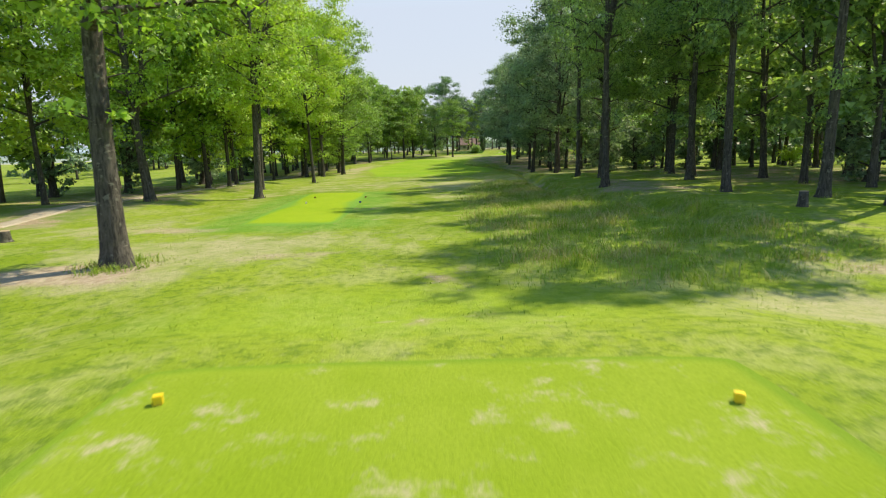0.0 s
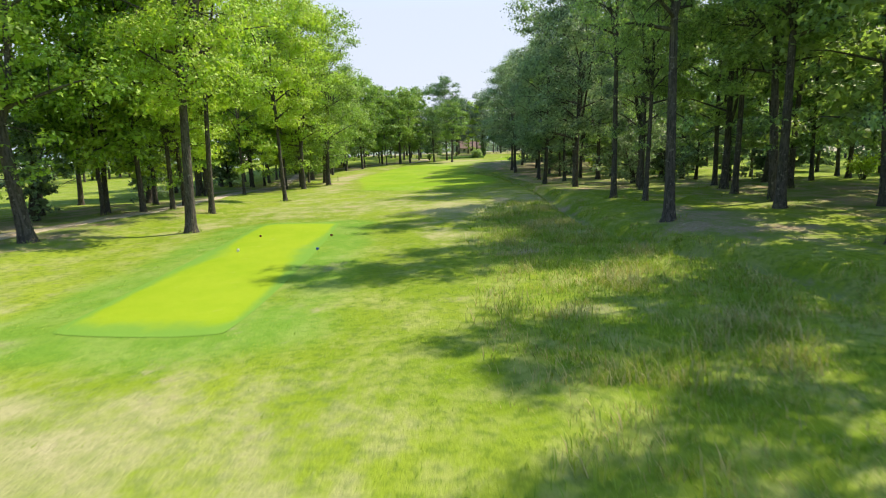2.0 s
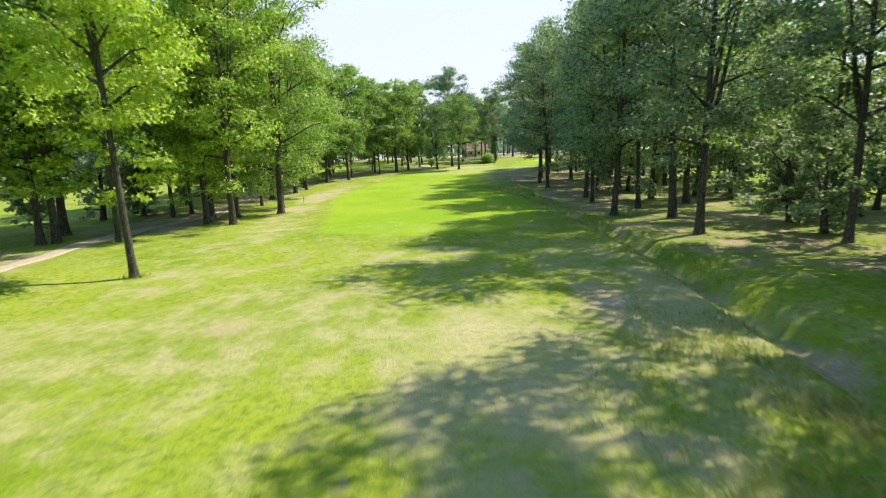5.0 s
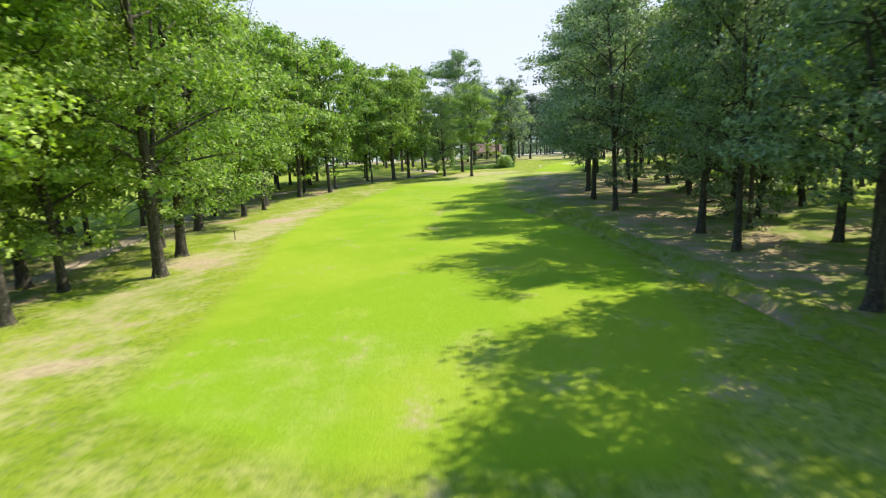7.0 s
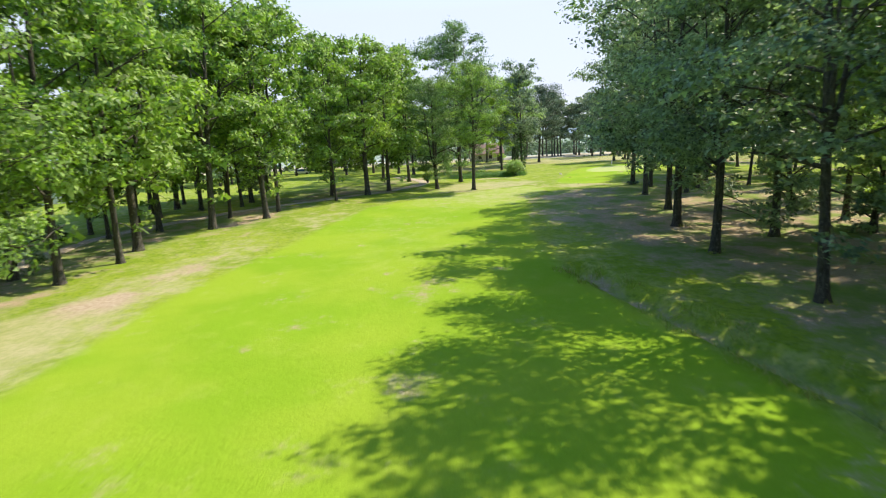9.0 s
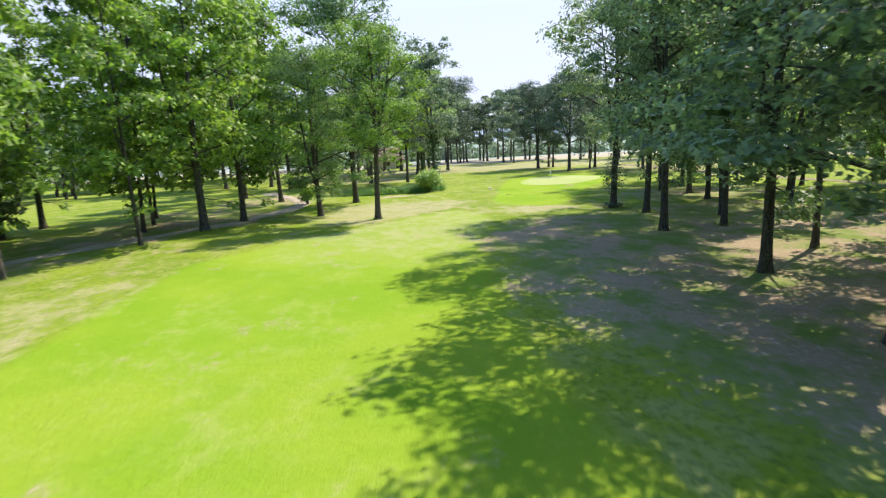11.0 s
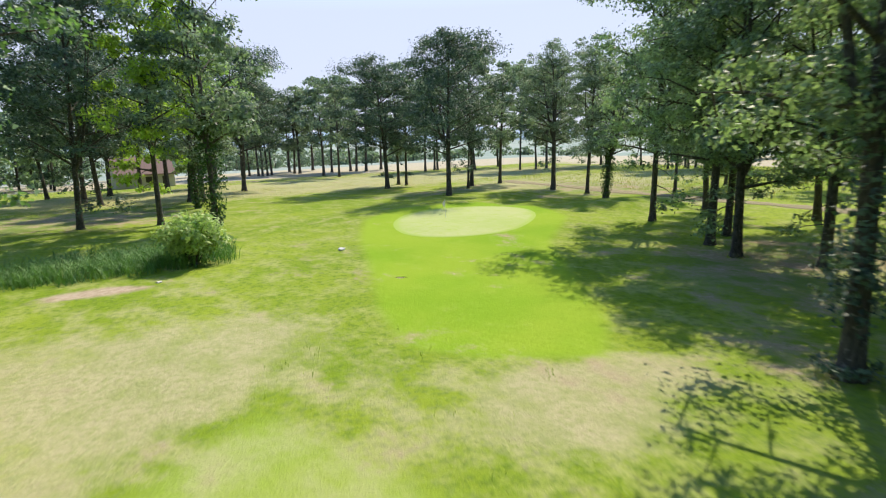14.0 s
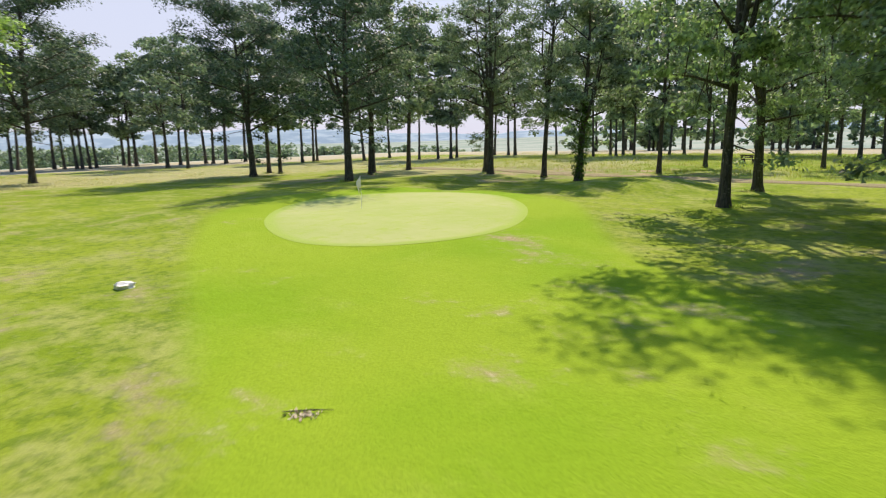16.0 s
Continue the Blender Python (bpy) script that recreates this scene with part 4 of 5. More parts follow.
def far_woods(name, boxes, seed, label, leaf=0.8, material=None):
    """Distant woodland as one thing of many trees: (x0, x1, y0, y1, count, tall, bare, spread, leaves)."""
    rnd = np.random.RandomState(seed)
    wood = Shape()
    centres, outs = [], []
    for x0, x1, y0, y1, count, tall, bare, spread, leaves in boxes:
        for _ in range(count):
            x, y = rnd.uniform(x0, x1), rnd.uniform(y0, y1)
            z = float(height(x, y))
            t = tall * rnd.uniform(0.8, 1.15)
            wood.tube([(x, y, z - 0.2), (x + 0.1, y, z + t * 0.4), (x, y + 0.2, z + t * 0.85)], [0.3, 0.22, 0.05], 5)
            clumps = []
            for k in range(26):
                u = rnd.uniform(0, 1)
                r = spread * math.sin(math.pi * (0.2 + 0.7 * u)) * math.sqrt(rnd.uniform(0.05, 1))
                a = rnd.uniform(0, 6.28)
                clumps.append((Vector((x + r * math.cos(a), y + r * math.sin(a), z + bare + (t - bare) * u)), spread * rnd.uniform(0.16, 0.30), 0.8))
            c, o, k = clump_points(rnd, clumps, leaves)
            centres.append(c)
            outs.append(o)
    root = new(name)
    part("trunks", mesh_from("trunks", wood.verts, wood.faces, BARK), root)
    part("crowns", leaf_mesh("crowns", np.concatenate(centres), np.concatenate(outs), leaf, rnd, material or LEAF_COOL), root)
    return tagged(root, label, "woodland", kind="stuff")


far_woods("far_woods", ((-118, -88, 10, 300, 44, 21, 4.0, 5.6, 1200), (-88, -78, 10, 270, 34, 9, 1.0, 4.0, 800)), 3, "sunlit woodland beyond the neighbouring fairway")
far_woods("far_woods", ((66, 108, 0, 185, 46, 21, 4.0, 5.6, 1200), (52, 66, 5, 185, 34, 8, 0.8, 3.8, 800)), 4, "dense mixed woodland with low undergrowth")
far_woods("far_woods", ((140, 175, 195, 285, 26, 19, 3.0, 5.5, 1500), (122, 142, 190, 270, 26, 7, 0.6, 4.0, 800), (-70, -36, 225, 320, 24, 16, 1.5, 5.0, 1300), (-44, 4, 308, 332, 20, 13, 0.8, 5.0, 1200)), 5, "dark hedge and trees beyond the stubble field")


# The bluish leaf tone stands in for haze over the ridge.
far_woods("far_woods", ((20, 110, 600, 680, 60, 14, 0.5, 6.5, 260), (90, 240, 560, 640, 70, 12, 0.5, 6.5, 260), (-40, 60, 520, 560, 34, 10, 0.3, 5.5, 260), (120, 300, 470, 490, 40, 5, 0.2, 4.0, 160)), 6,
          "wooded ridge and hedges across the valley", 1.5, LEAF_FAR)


for kind, counts in placed.items():
    for k, used in enumerate(counts):
        if not used:
            for ob in (*PROTO[kind][k].children, PROTO[kind][k]):
                bpy.data.objects.remove(ob)


# ---- grass in tufts ----
def tufts(name, spots, tall, wide, per, material, label, seed):
    """Blades in tufts as one mesh: each blade a bent strip of three faces."""
    rnd = np.random.RandomState(seed)
    spots = np.asarray(spots, float)
    n = len(spots) * per
    base = np.repeat(spots, per, 0)
    grow = np.repeat(rnd.uniform(0.6, 1.25, len(spots)), per)
    base[:, :2] += rnd.normal(0, wide, (n, 2))
    z = height(base[:, 0], base[:, 1]) - 0.02
    a = rnd.uniform(0, 6.28, n)
    out = np.stack((np.cos(a), np.sin(a)), 1)
    h = tall * grow * rnd.uniform(0.5, 1.2, n)
    bend = h * rnd.uniform(0.25, 1.3, n)
    thick = 0.006 + 0.016 * tall * rnd.uniform(0.5, 1.2, n)
    side = np.stack((-out[:, 1], out[:, 0]), 1) * thick[:, None]
    p0 = np.column_stack((base[:, :2] - side, z))
    p1 = np.column_stack((base[:, :2] + side, z))
    mid = base[:, :2] + out * (bend * 0.3)[:, None]
    p2 = np.column_stack((mid + side * 0.8, z + h * 0.6))
    p3 = np.column_stack((mid - side * 0.8, z + h * 0.6))
    p4 = np.column_stack((base[:, :2] + out * bend[:, None], z + h))
    co = np.stack((p0, p1, p2, p3, p4), 1).reshape(-1, 3)
    me = bpy.data.meshes.new(name)
    me.vertices.add(5 * n)
    me.vertices.foreach_set("co", co.ravel().astype(np.float32))
    i = np.arange(n)[:, None] * 5
    loops = (i + np.array((0, 1, 2, 3, 3, 2, 4))).ravel().astype(np.int32)
    me.loops.add(7 * n)
    me.loops.foreach_set("vertex_index", loops)
    me.polygons.add(2 * n)
    me.polygons.foreach_set("loop_start", (np.arange(n)[:, None] * 7 + np.array((0, 4))).ravel().astype(np.int32))
    me.materials.append(material)
    me.update(calc_edges=True)
    me.validate()
    return tagged(new(name, me), label, "grass", kind="stuff")


def spots_in(box, count, seed, keep):
    rnd = np.random.RandomState(seed)
    p = np.column_stack((rnd.uniform(box[0], box[1], count), rnd.uniform(box[2], box[3], count)))
    return p[keep(p[:, 0], p[:, 1]) > rnd.uniform(0, 1, count)]


tufts("long_grass", spots_in((1, 13, 11, 64), 9000, 1, lambda x, y: inside(x, y, TALL_GRASS, 1.8) * (segment_distance(x, y, DITCH) > 1.0) * (0.45 + 0.55 * (waves(x, y, 6, 4) > -0.15))), 0.21, 0.22, 9, BLADE,
      "long seeding rough grass beside the fairway", 2)
tufts("tussock_grass", spots_in((1, 12, 12, 62), 4200, 23, lambda x, y: inside(x, y, TALL_GRASS, 1.2) * (segment_distance(x, y, DITCH) > 1.1) * (waves(x, y, 5.5, 27) > 0.12)), 0.36, 0.17, 11, BLADE_TUSSOCK,
      "straw-tipped tussocks of unmown grass in the rough", 24)
tufts("rough_grass", spots_in((-16, 14, 6.9, 60), 11000, 3, lambda x, y: (1 - inside(x, y, TEE_TWO, 0.3)) * (1 - inside(x, y, TALL_GRASS, 0.5)) * (y > 6.95) * (0.3 + 0.7 * (waves(x, y, 5, 14) > 0))), 0.06, 0.14, 6, BLADE_SHORT,
      "short tufted rough grass", 4)
around = []
tuft_rnd = np.random.RandomState(9)
for x, y, g in TEE_SIDE + PATH_SIDE + POND_SIDE + ROUGH_SIDE + DITCH_SIDE + GREEN_SIDE:
    for _ in range(tuft_rnd.randint(6, 16)):
        a, r = tuft_rnd.uniform(0, 6.28), tuft_rnd.uniform(0.35, 0.95)
        around.append((x + math.cos(a) * r, y + math.sin(a) * r))
for _ in range(70):
    a, r = tuft_rnd.uniform(0, 6.28), tuft_rnd.uniform(0.45, 1.25)
    around.append((-9.5 + math.cos(a) * r, 16.6 + math.sin(a) * r))
tufts("trunk_grass", around, 0.24, 0.1, 9, BLADE, "unmown grass round the foot of the trunks", 6)
tufts("wood_grass", spots_in((9, 46, 10, 200), 9000, 11, lambda x, y: np.where(y > 105, 0.28, 0.5) * (waves(x, y, 11, 21) > 0.05) * (x > 11)), 0.16, 0.2, 6, BLADE_SHORT, "thin grass under the oaks", 12)
banks = []
for k in range(1300):
    s = tuft_rnd.uniform(0, len(DITCH) - 1.001)
    (ax, ay), (bx, by) = DITCH[int(s)], DITCH[int(s) + 1]
    f, off = s % 1, tuft_rnd.choice((-1, 1)) * tuft_rnd.uniform(0.45, 1.5)
    if waves(ax + (bx - ax) * f + off, ay + (by - ay) * f, 5, 44) > -0.05:
        banks.append((ax + (bx - ax) * f + off, ay + (by - ay) * f))
tufts("bank_grass", banks, 0.3, 0.16, 8, BLADE, "dry unmown grass on the banks of the ditch", 14)
tufts("reeds", spots_in((3, 15.5, 211.5, 221), 2600, 7, lambda x, y: blob(x, y, 9.5, 216, 7.5, 4.2)), 0.95, 0.2, 6, BLADE_REED, "tall green reeds round the pond", 8)
tufts("meadow_grass", spots_in((-5, 118, 252, 300), 8000, 17, lambda x, y: 0.9 * (waves(x, y, 14, 31) > -0.1)), 0.28, 0.3, 5, BLADE_DRY, "uncut dry meadow grass behind the green", 18)


tufts("lush_meadow", spots_in((60, 104, 206, 258), 5200, 37, lambda x, y: 0.95 * (segment_distance(x, y, ((61.5, 250), (59.2, 224), (59, 196))) > 2.2)), 0.34, 0.3, 6, BLADE_MEADOW, "uncut yellow-green meadow grass before the field", 38)


# ---- shrubs ----
def shrub(name, x, y, rx, tall, leaves, leaf, material, label, seed, category="bush", length=1.0):
    rnd = np.random.RandomState(seed)
    root = new(name)
    wood = Shape()
    clumps = []
    for k in range(16):
        a = k * 2.4
        r = rx * math.sqrt((k + 0.5) / 16) * 0.8
        h = tall * (1 - 0.5 * (r / rx) ** 2) * rnd.uniform(0.45, 0.92)
        tip = Vector((math.cos(a) * r, math.sin(a) * r, h))
        wood.tube([Vector((tip.x * 0.1, tip.y * 0.1, -0.1)), tip * 0.5 + Vector((0, 0, 0.15 * tall)), tip], [0.035, 0.022, 0.006], 4)
        clumps.append((tip, rx * rnd.uniform(0.28, 0.42), rnd.uniform(0.8, 1.25)))
        clumps.append((tip * 0.55 + Vector((0, 0, 0.1)), rx * 0.36, 0.9))
    part("stems", mesh_from("stems", wood.verts, wood.faces, BARK), root)
    points, outs, scale = clump_points(rnd, clumps, leaves, 0.1)
    points[:, 2] = np.maximum(points[:, 2], 0.03)
    part("foliage", leaf_mesh("foliage", points, outs, leaf * scale, rnd, material, length, -0.9), root)
    root.matrix_basis = pose(x, y, float(height(x, y)))
    return tagged(root, label, category)


shrub("willow_bush", 13.0, 212.8, 2.0, 3.2, 5200, 0.19, LEAF_WILLOW, "rounded grey-green willow bush at the reed bed", 3, length=1.7)
shrub("dark_shrub", -34.6, 154.5, 1.3, 1.7, 900, 0.22, LEAF_IVY, "low dark evergreen shrub under the oaks", 4)
for k, (x, y, r, h) in enumerate(((33, 46, 1.4, 2.4), (38, 58, 1.7, 3.0), (30, 36, 1.2, 2.2), (42, 70, 1.8, 2.6), (34, 101, 1.5, 2.4), (31, 128, 1.4, 2.2), (-3.0, 206.6, 1.0, 2.4), (36, 152, 1.6, 2.6))):
    tagged(shrub("sapling", x, y, r, h, 1100, 0.25, LEAF, "young leafy oak sapling in the undergrowth", 20 + k), group="saplings in the wood")


# ---- small things ----
YELLOW = paint_material("yellow_paint", (0.85, 0.62, 0.02), 0.55)
WHITE = paint_material("white_paint", (0.80, 0.80, 0.78), 0.5)
BLUE = paint_material("blue_paint", (0.03, 0.08, 0.35), 0.5)
DARKRED = paint_material("dark_red_paint", (0.16, 0.035, 0.02), 0.5)
DARK = paint_material("dark_wood", (0.05, 0.04, 0.035), 0.7)
TIMBER = paint_material("cut_timber", (0.42, 0.33, 0.22), 0.85)
CHALK = paint_material("chalk_stone", (0.84, 0.83, 0.82), 0.85, worn=(0.62, 0.60, 0.55))
STONE = paint_material("pale_stone", (0.66, 0.64, 0.60), 0.9)
DEAD_LEAF = paint_material("withered_leaf", (0.60, 0.52, 0.40), 0.9, worn=(0.44, 0.36, 0.24), wear=0.4)
CLOTH = paint_material("white_cloth", (0.82, 0.80, 0.80), 0.9, wear=0.1)


def bm_object(name, bm, material, parent=None, label=""):
    me = bpy.data.meshes.new(name)
    bm.to_mesh(me)
    bm.free()
    me.materials.append(material)
    ob = new(name, me)
    ob.parent = parent
    return tagged(ob, label)


def box_bm(sx, sy, sz, at=(0, 0, 0), bevel=0.01, turn=0.0):
    bm = bmesh.new()
    bmesh.ops.create_cube(bm, size=1, matrix=Matrix.Translation(at) @ Matrix.Rotation(radians(turn), 4, "Z") @ Matrix.Diagonal((sx, sy, sz, 1)))
    if bevel:
        bmesh.ops.bevel(bm, geom=bm.edges[:], offset=bevel, segments=2, affect="EDGES")
    return bm


def cone_bm(r1, r2, depth, at=(0, 0, 0), sides=16):
    bm = bmesh.new()
    bmesh.ops.create_cone(bm, cap_ends=True, segments=sides, radius1=r1, radius2=r2, depth=depth, matrix=Matrix.Translation(at))
    return bm


def tee_marker(x, y, material, size, turn, label):
    root = new("tee_marker")
    bm_object("block", box_bm(size, size, size, (0, 0, size * 0.5), size * 0.08, turn), material, root)
    bm_object("spike", cone_bm(0.012, 0.004, 0.1, (0, 0, -0.04), 8), DARK, root)
    root.matrix_basis = pose(x, y, float(height(x, y)) + 0.011)
    return tagged(root, label, "tee marker", "tee markers")


tee_marker(-3.02, 5.66, YELLOW, 0.10, 20, "yellow cube tee marker on the worn tee")
tee_marker(2.85, 5.29, YELLOW, 0.10, -25, "yellow cube tee marker on the worn tee")
tee_marker(-8.8, 37.8, WHITE, 0.10, 10, "white tee marker on the bright tee")
tee_marker(-5.3, 37.8, BLUE, 0.10, 35, "blue tee marker on the bright tee")
tee_marker(-9.2, 42.4, DARKRED, 0.10, 15, "dark red tee marker on the bright tee")
tee_marker(-5.5, 42.3, DARKRED, 0.10, 40, "dark red tee marker on the bright tee")


def flagstick(x, y):
    root = new("flagstick")
    bm_object("cup", cone_bm(0.054, 0.054, 0.02, (0, 0, -0.005), 20), WHITE, root, "white cup rim")
    bm_object("pole", cone_bm(0.009, 0.007, 1.5, (0, 0, 0.75), 10), WHITE, root)
    rows, cols = 7, 8
    verts, faces = [], []
    for j in range(rows):
        v = j / (rows - 1)
        for i in range(cols):
            u = i / (cols - 1)
            verts.append((0.01 + 0.30 * u * (0.55 + 0.45 * (1 - v)), 0.05 * math.sin(u * 6 + v * 2) * u, 1.46 - 0.46 * v - 0.28 * u * u - 0.1 * u))
    for j in range(rows - 1):
        for i in range(cols - 1):
            a = j * cols + i
            faces.append((a, a + 1, a + 1 + cols, a + cols))
    me = mesh_from("flag", verts, faces, CLOTH)
    flag = part("flag", me, root, "white drooping cloth flag")
    flag.modifiers.new("thickness", "SOLIDIFY").thickness = 0.004
    root.matrix_basis = pose(x, y, float(height(x, y)) + 0.01, 0, 0, 200)
    return tagged(root, "white flagstick with a limp white flag in the hole", "flagstick")


flagstick(33.0, 218.6)


def bench(x, y, turn):
    root = new("bench")
    for k in range(3):
        bm_object("seat_slat", box_bm(1.5, 0.11, 0.045, (0, -0.14 + 0.14 * k, 0.45), 0.008), DARK, root)
    for k in range(2):
        bm_object("back_slat", box_bm(1.5, 0.04, 0.12, (0, 0.24 + 0.04 * k, 0.66 + 0.18 * k), 0.008), DARK, root)
    for s in (-0.6, 0.6):
        bm_object("leg", box_bm(0.08, 0.44, 0.43, (s, 0, 0.215), 0.01), DARK, root)
        bm_object("back_post", box_bm(0.06, 0.05, 0.6, (s, 0.22, 0.62), 0.01), DARK, root)
    root.matrix_basis = pose(x, y, float(height(x, y)), 0, 0, turn)
    return tagged(root, "dark wooden bench beside the oak trunk", "bench")


bench(79.5, 219.2, 70)


def stump(x, y, tall, wide, label):
    root = new("tree_stump")
    wood = Shape()
    wood.tube([(0, 0, -0.1), (0, 0, 0.1), (0.01, 0, tall * 0.77), (0.01, 0, tall)], [0.36 * wide, 0.27 * wide, 0.24 * wide, 0.235 * wide], 14)
    part("bark", mesh_from("bark", wood.verts, wood.faces, BARK), root)
    bm_object("cut_face", cone_bm(0.225 * wide, 0.22 * wide, 0.02, (0.01, 0, tall + 0.008), 14), TIMBER, root, "pale sawn wood face")
    root.matrix_basis = pose(x, y, float(height(x, y)))
    return tagged(root, label, "stump")


stump(-17.6, 23.1, 0.44, 1.0, "low sawn tree stump in the dry grass")
stump(14.7, 23.5, 0.62, 0.75, "dark old tree stump in the shaded grass")


def rock(x, y, size, seed, label, name="rock", material=STONE, flat=0.32):
    rnd = random.Random(seed)
    bm = bmesh.new()
    bmesh.ops.create_icosphere(bm, subdivisions=2, radius=size)
    for v in bm.verts:
        v.co *= 1 + 0.75 * noise.noise(v.co * (1.6 / size) + Vector((seed, 0, 0)))
        v.co.z *= flat
    ob = bm_object(name, bm, material)
    ob.matrix_basis = pose(x, y, float(height(x, y)) + size * flat * 0.25, 0, 0, rnd.uniform(0, 360))
    return tagged(ob, label, name.replace("_", " "))


rock(21.35, 211.45, 0.22, 3, "white broken stone lying in the grass by the green", material=CHALK, flat=0.55)


def fallen_twig(x, y, turn):
    root = new("fallen_twig")
    wood = Shape()
    wood.tube([(-0.42, 0.05, 0.02), (-0.2, 0.0, 0.045), (0.1, 0.03, 0.05), (0.5, 0.06, 0.02)], [0.008, 0.013, 0.014, 0.006], 6)
    wood.tube([(-0.2, 0.0, 0.045), (-0.34, -0.12, 0.02)], [0.008, 0.004], 5)
    wood.tube([(0.1, 0.03, 0.05), (0.28, -0.1, 0.03)], [0.008, 0.004], 5)
    part("stick", mesh_from("stick", wood.verts, wood.faces, BARK), root)
    rnd = np.random.RandomState(4)
    p = np.column_stack((rnd.normal(-0.05, 0.13, 70), rnd.normal(-0.08, 0.1, 70), rnd.uniform(0.01, 0.035, 70)))
    part("leaves", leaf_mesh("leaves", p, np.tile((0.0, 0.0, 1.0), (70, 1)), 0.09, rnd, DEAD_LEAF), root, "withered beige oak leaves")
    root.matrix_basis = pose(x, y, float(height(x, y)), 0, 0, turn) @ Matrix.Diagonal((0.72, 0.72, 0.72, 1))
    return tagged(root, "fallen oak twig with withered leaves on mown turf", "twig")


fallen_twig(21.25, 202.8, -42)
rock(10.9, 209.2, 0.16, 5, "grey stone at the edge of the dry patch")


def gable_house(name, x, y, turn, wide, deep, eave, ridge, wall_mat, roof_mat, label):
    root = new(name)
    bm_object("wall", box_bm(wide, deep, eave, (0, 0, eave * 0.5), 0.02), wall_mat, root)
    verts, faces = [], []
    for s in (-1, 1):
        for u, v, w in ((s * (wide * 0.5 + 0.3), -deep * 0.5 - 0.4, eave - 0.12), (s * (wide * 0.5 + 0.3), 0, ridge), (s * (wide * 0.5 + 0.3), deep * 0.5 + 0.4, eave - 0.12),
                        (s * (wide * 0.5 + 0.3), deep * 0.5 + 0.4, eave - 0.3), (s * (wide * 0.5 + 0.3), 0, ridge - 0.2), (s * (wide * 0.5 + 0.3), -deep * 0.5 - 0.4, eave - 0.3)):
            verts.append((u, v, w))
    faces = [(k, (k + 1) % 6, 6 + (k + 1) % 6, 6 + k) for k in range(6)] + [(0, 5, 4, 1), (1, 4, 3, 2), (6, 7, 10, 11), (7, 8, 9, 10)]
    part("roof", mesh_from("roof", verts, faces, roof_mat, False), root, "reddish-brown tiled gable roof")
    for s in (-1, 1):
        me = mesh_from("gable", [(s * wide * 0.49, -deep * 0.5, eave - 0.05), (s * wide * 0.49, deep * 0.5, eave - 0.05), (s * wide * 0.49, 0, ridge - 0.2),
                                 (s * wide * 0.46, -deep * 0.5, eave - 0.05), (s * wide * 0.46, deep * 0.5, eave - 0.05), (s * wide * 0.46, 0, ridge - 0.2)],
                       [(0, 1, 2), (5, 4, 3), (0, 3, 4, 1), (1, 4, 5, 2), (2, 5, 3, 0)], wall_mat, False)
        part("gable", me, root)
    for u in (-0.3, 0.05):
        bm_object("window", box_bm(1.1, 0.08, 1.1, (u * wide, -deep * 0.5 - 0.03, eave * 0.56), 0.01), DARK, root)
    bm_object("door", box_bm(0.95, 0.08, 2.05, (0.33 * wide, -deep * 0.5 - 0.03, 1.03), 0.01), DARK, root)
    root.matrix_basis = pose(x, y, float(height(x, y)), 0, 0, turn)
    return tagged(root, label, "house")


ROOF = paint_material("red_brown_tile", (0.24, 0.165, 0.145), 0.9)
PLASTER = paint_material("pale_plaster", (0.62, 0.56, 0.48), 0.9)
gable_house("house", 15.0, 303, 8, 10, 8, 2.6, 5.8, PLASTER, ROOF, "low house with a reddish-brown roof behind the trees")
gable_house("pavilion", -66, 204, 40, 8, 5, 2.6, 4.0, WHITE, PLASTER, "small white pavilion beyond the wood")


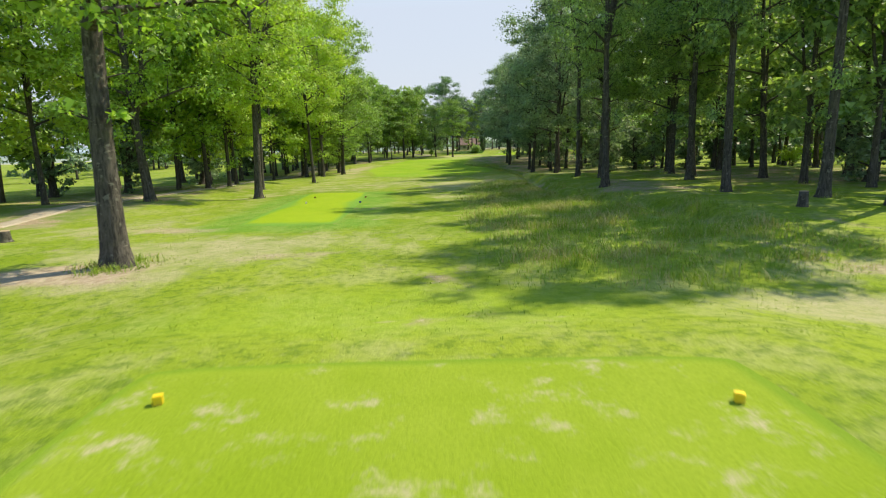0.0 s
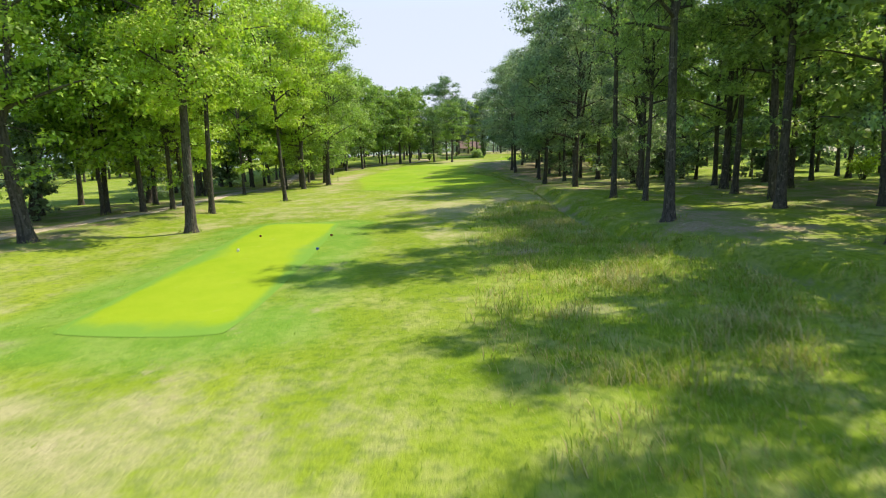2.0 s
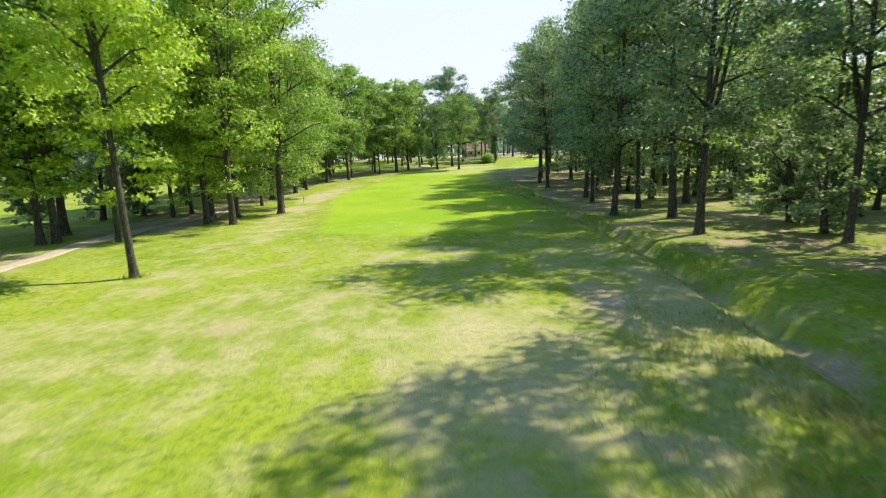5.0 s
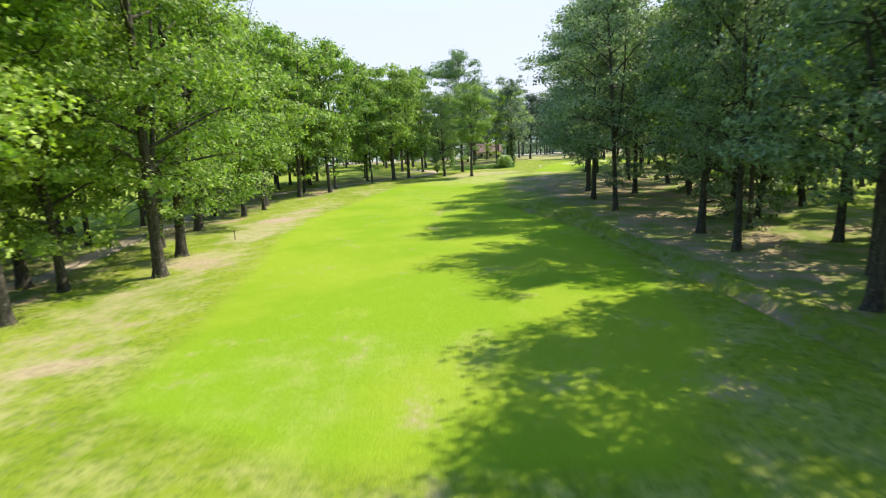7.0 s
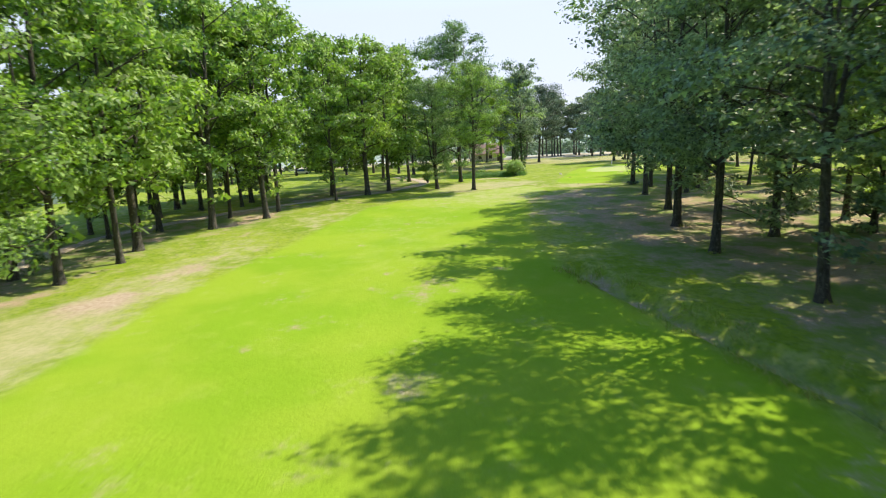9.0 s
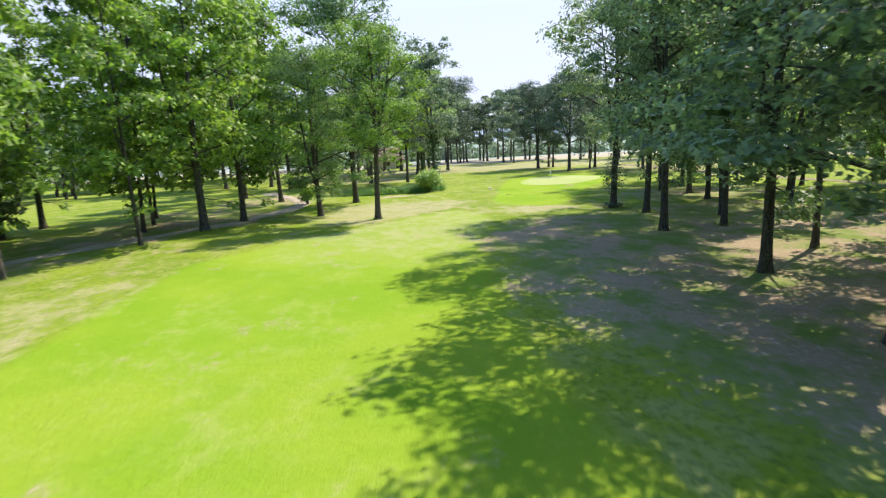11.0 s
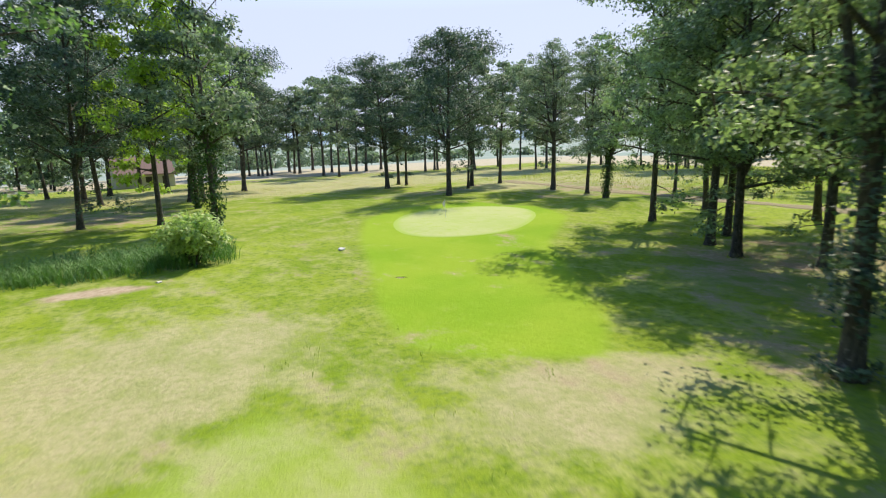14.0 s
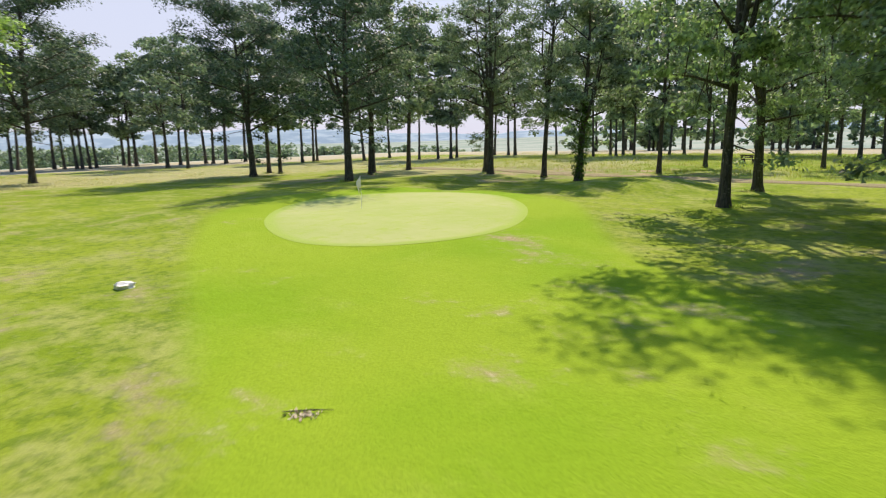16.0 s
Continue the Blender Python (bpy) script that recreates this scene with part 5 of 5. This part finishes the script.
def parked_car(x, y, turn):
    root = new("car")
    lower = box_bm(4.2, 1.75, 0.62, (0, 0, 0.62), 0.14)
    bm_object("body", lower, WHITE, root)
    cabin = box_bm(2.3, 1.55, 0.58, (-0.15, 0, 1.18), 0.16)
    bm_object("cabin", cabin, BLUE, root, "dark blue-tinted glasshouse")
    bm_object("car_roof", box_bm(1.7, 1.4, 0.07, (-0.15, 0, 1.47), 0.03), WHITE, root)
    for u in (-1.3, 1.3):
        for v in (-0.82, 0.82):
            bm = bmesh.new()
            bmesh.ops.create_cone(bm, cap_ends=True, segments=18, radius1=0.32, radius2=0.32, depth=0.2, matrix=Matrix.Translation((u, v, 0.32)) @ Matrix.Rotation(radians(90), 4, "X"))
            bm_object("wheel", bm, DARK, root)
    root.matrix_basis = pose(x, y, float(height(x, y)), 0, 0, turn)
    return tagged(root, "white car parked beyond the oaks", "car")


parked_car(-39.5, 268, 15)


def stake(x, y, tall):
    root = new("stake")
    bm_object("post", cone_bm(0.035, 0.03, tall + 0.2, (0, 0, tall * 0.5 - 0.1), 10), BARK, root)
    bm_object("cap", cone_bm(0.034, 0.022, 0.05, (0, 0, tall + 0.022), 10), DARK, root, "dark chamfered top")
    root.matrix_basis = pose(x, y, float(height(x, y)), 2, 1, 0)
    return tagged(root, "thin grey wooden marker stake in dry rough", "stake")


stake(-18.4, 119.5, 0.8)

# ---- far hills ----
hn = Nodes("haze_tinted_hills")
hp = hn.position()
# Aerial haze is painted into the hills as pale blue base colours.
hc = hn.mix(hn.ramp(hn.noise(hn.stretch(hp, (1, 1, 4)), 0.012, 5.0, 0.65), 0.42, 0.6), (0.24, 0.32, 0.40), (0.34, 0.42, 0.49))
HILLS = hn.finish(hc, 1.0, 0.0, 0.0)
verts, faces = [], []
for k in range(181):
    a = radians(-20 + 220 * k / 180)
    crest = 30 + 20 * math.sin(k * 0.09 + 1) + 7 * math.sin(k * 0.31) + 4 * math.sin(k * 0.9 + 2) + 2 * math.sin(k * 2.3)
    for r, z in ((1900, -30), (2050, crest * 0.6), (2250, crest)):
        verts.append((30 + r * math.cos(a), 200 + r * math.sin(a), z))
for k in range(180):
    for j in range(2):
        a = k * 3 + j
        faces.append((a, a + 3, a + 4, a + 1))
tagged(new("backdrop", mesh_from("backdrop", verts, faces, HILLS)), "wooded hills across the valley, tinted hazy blue", "hills", kind="structure")
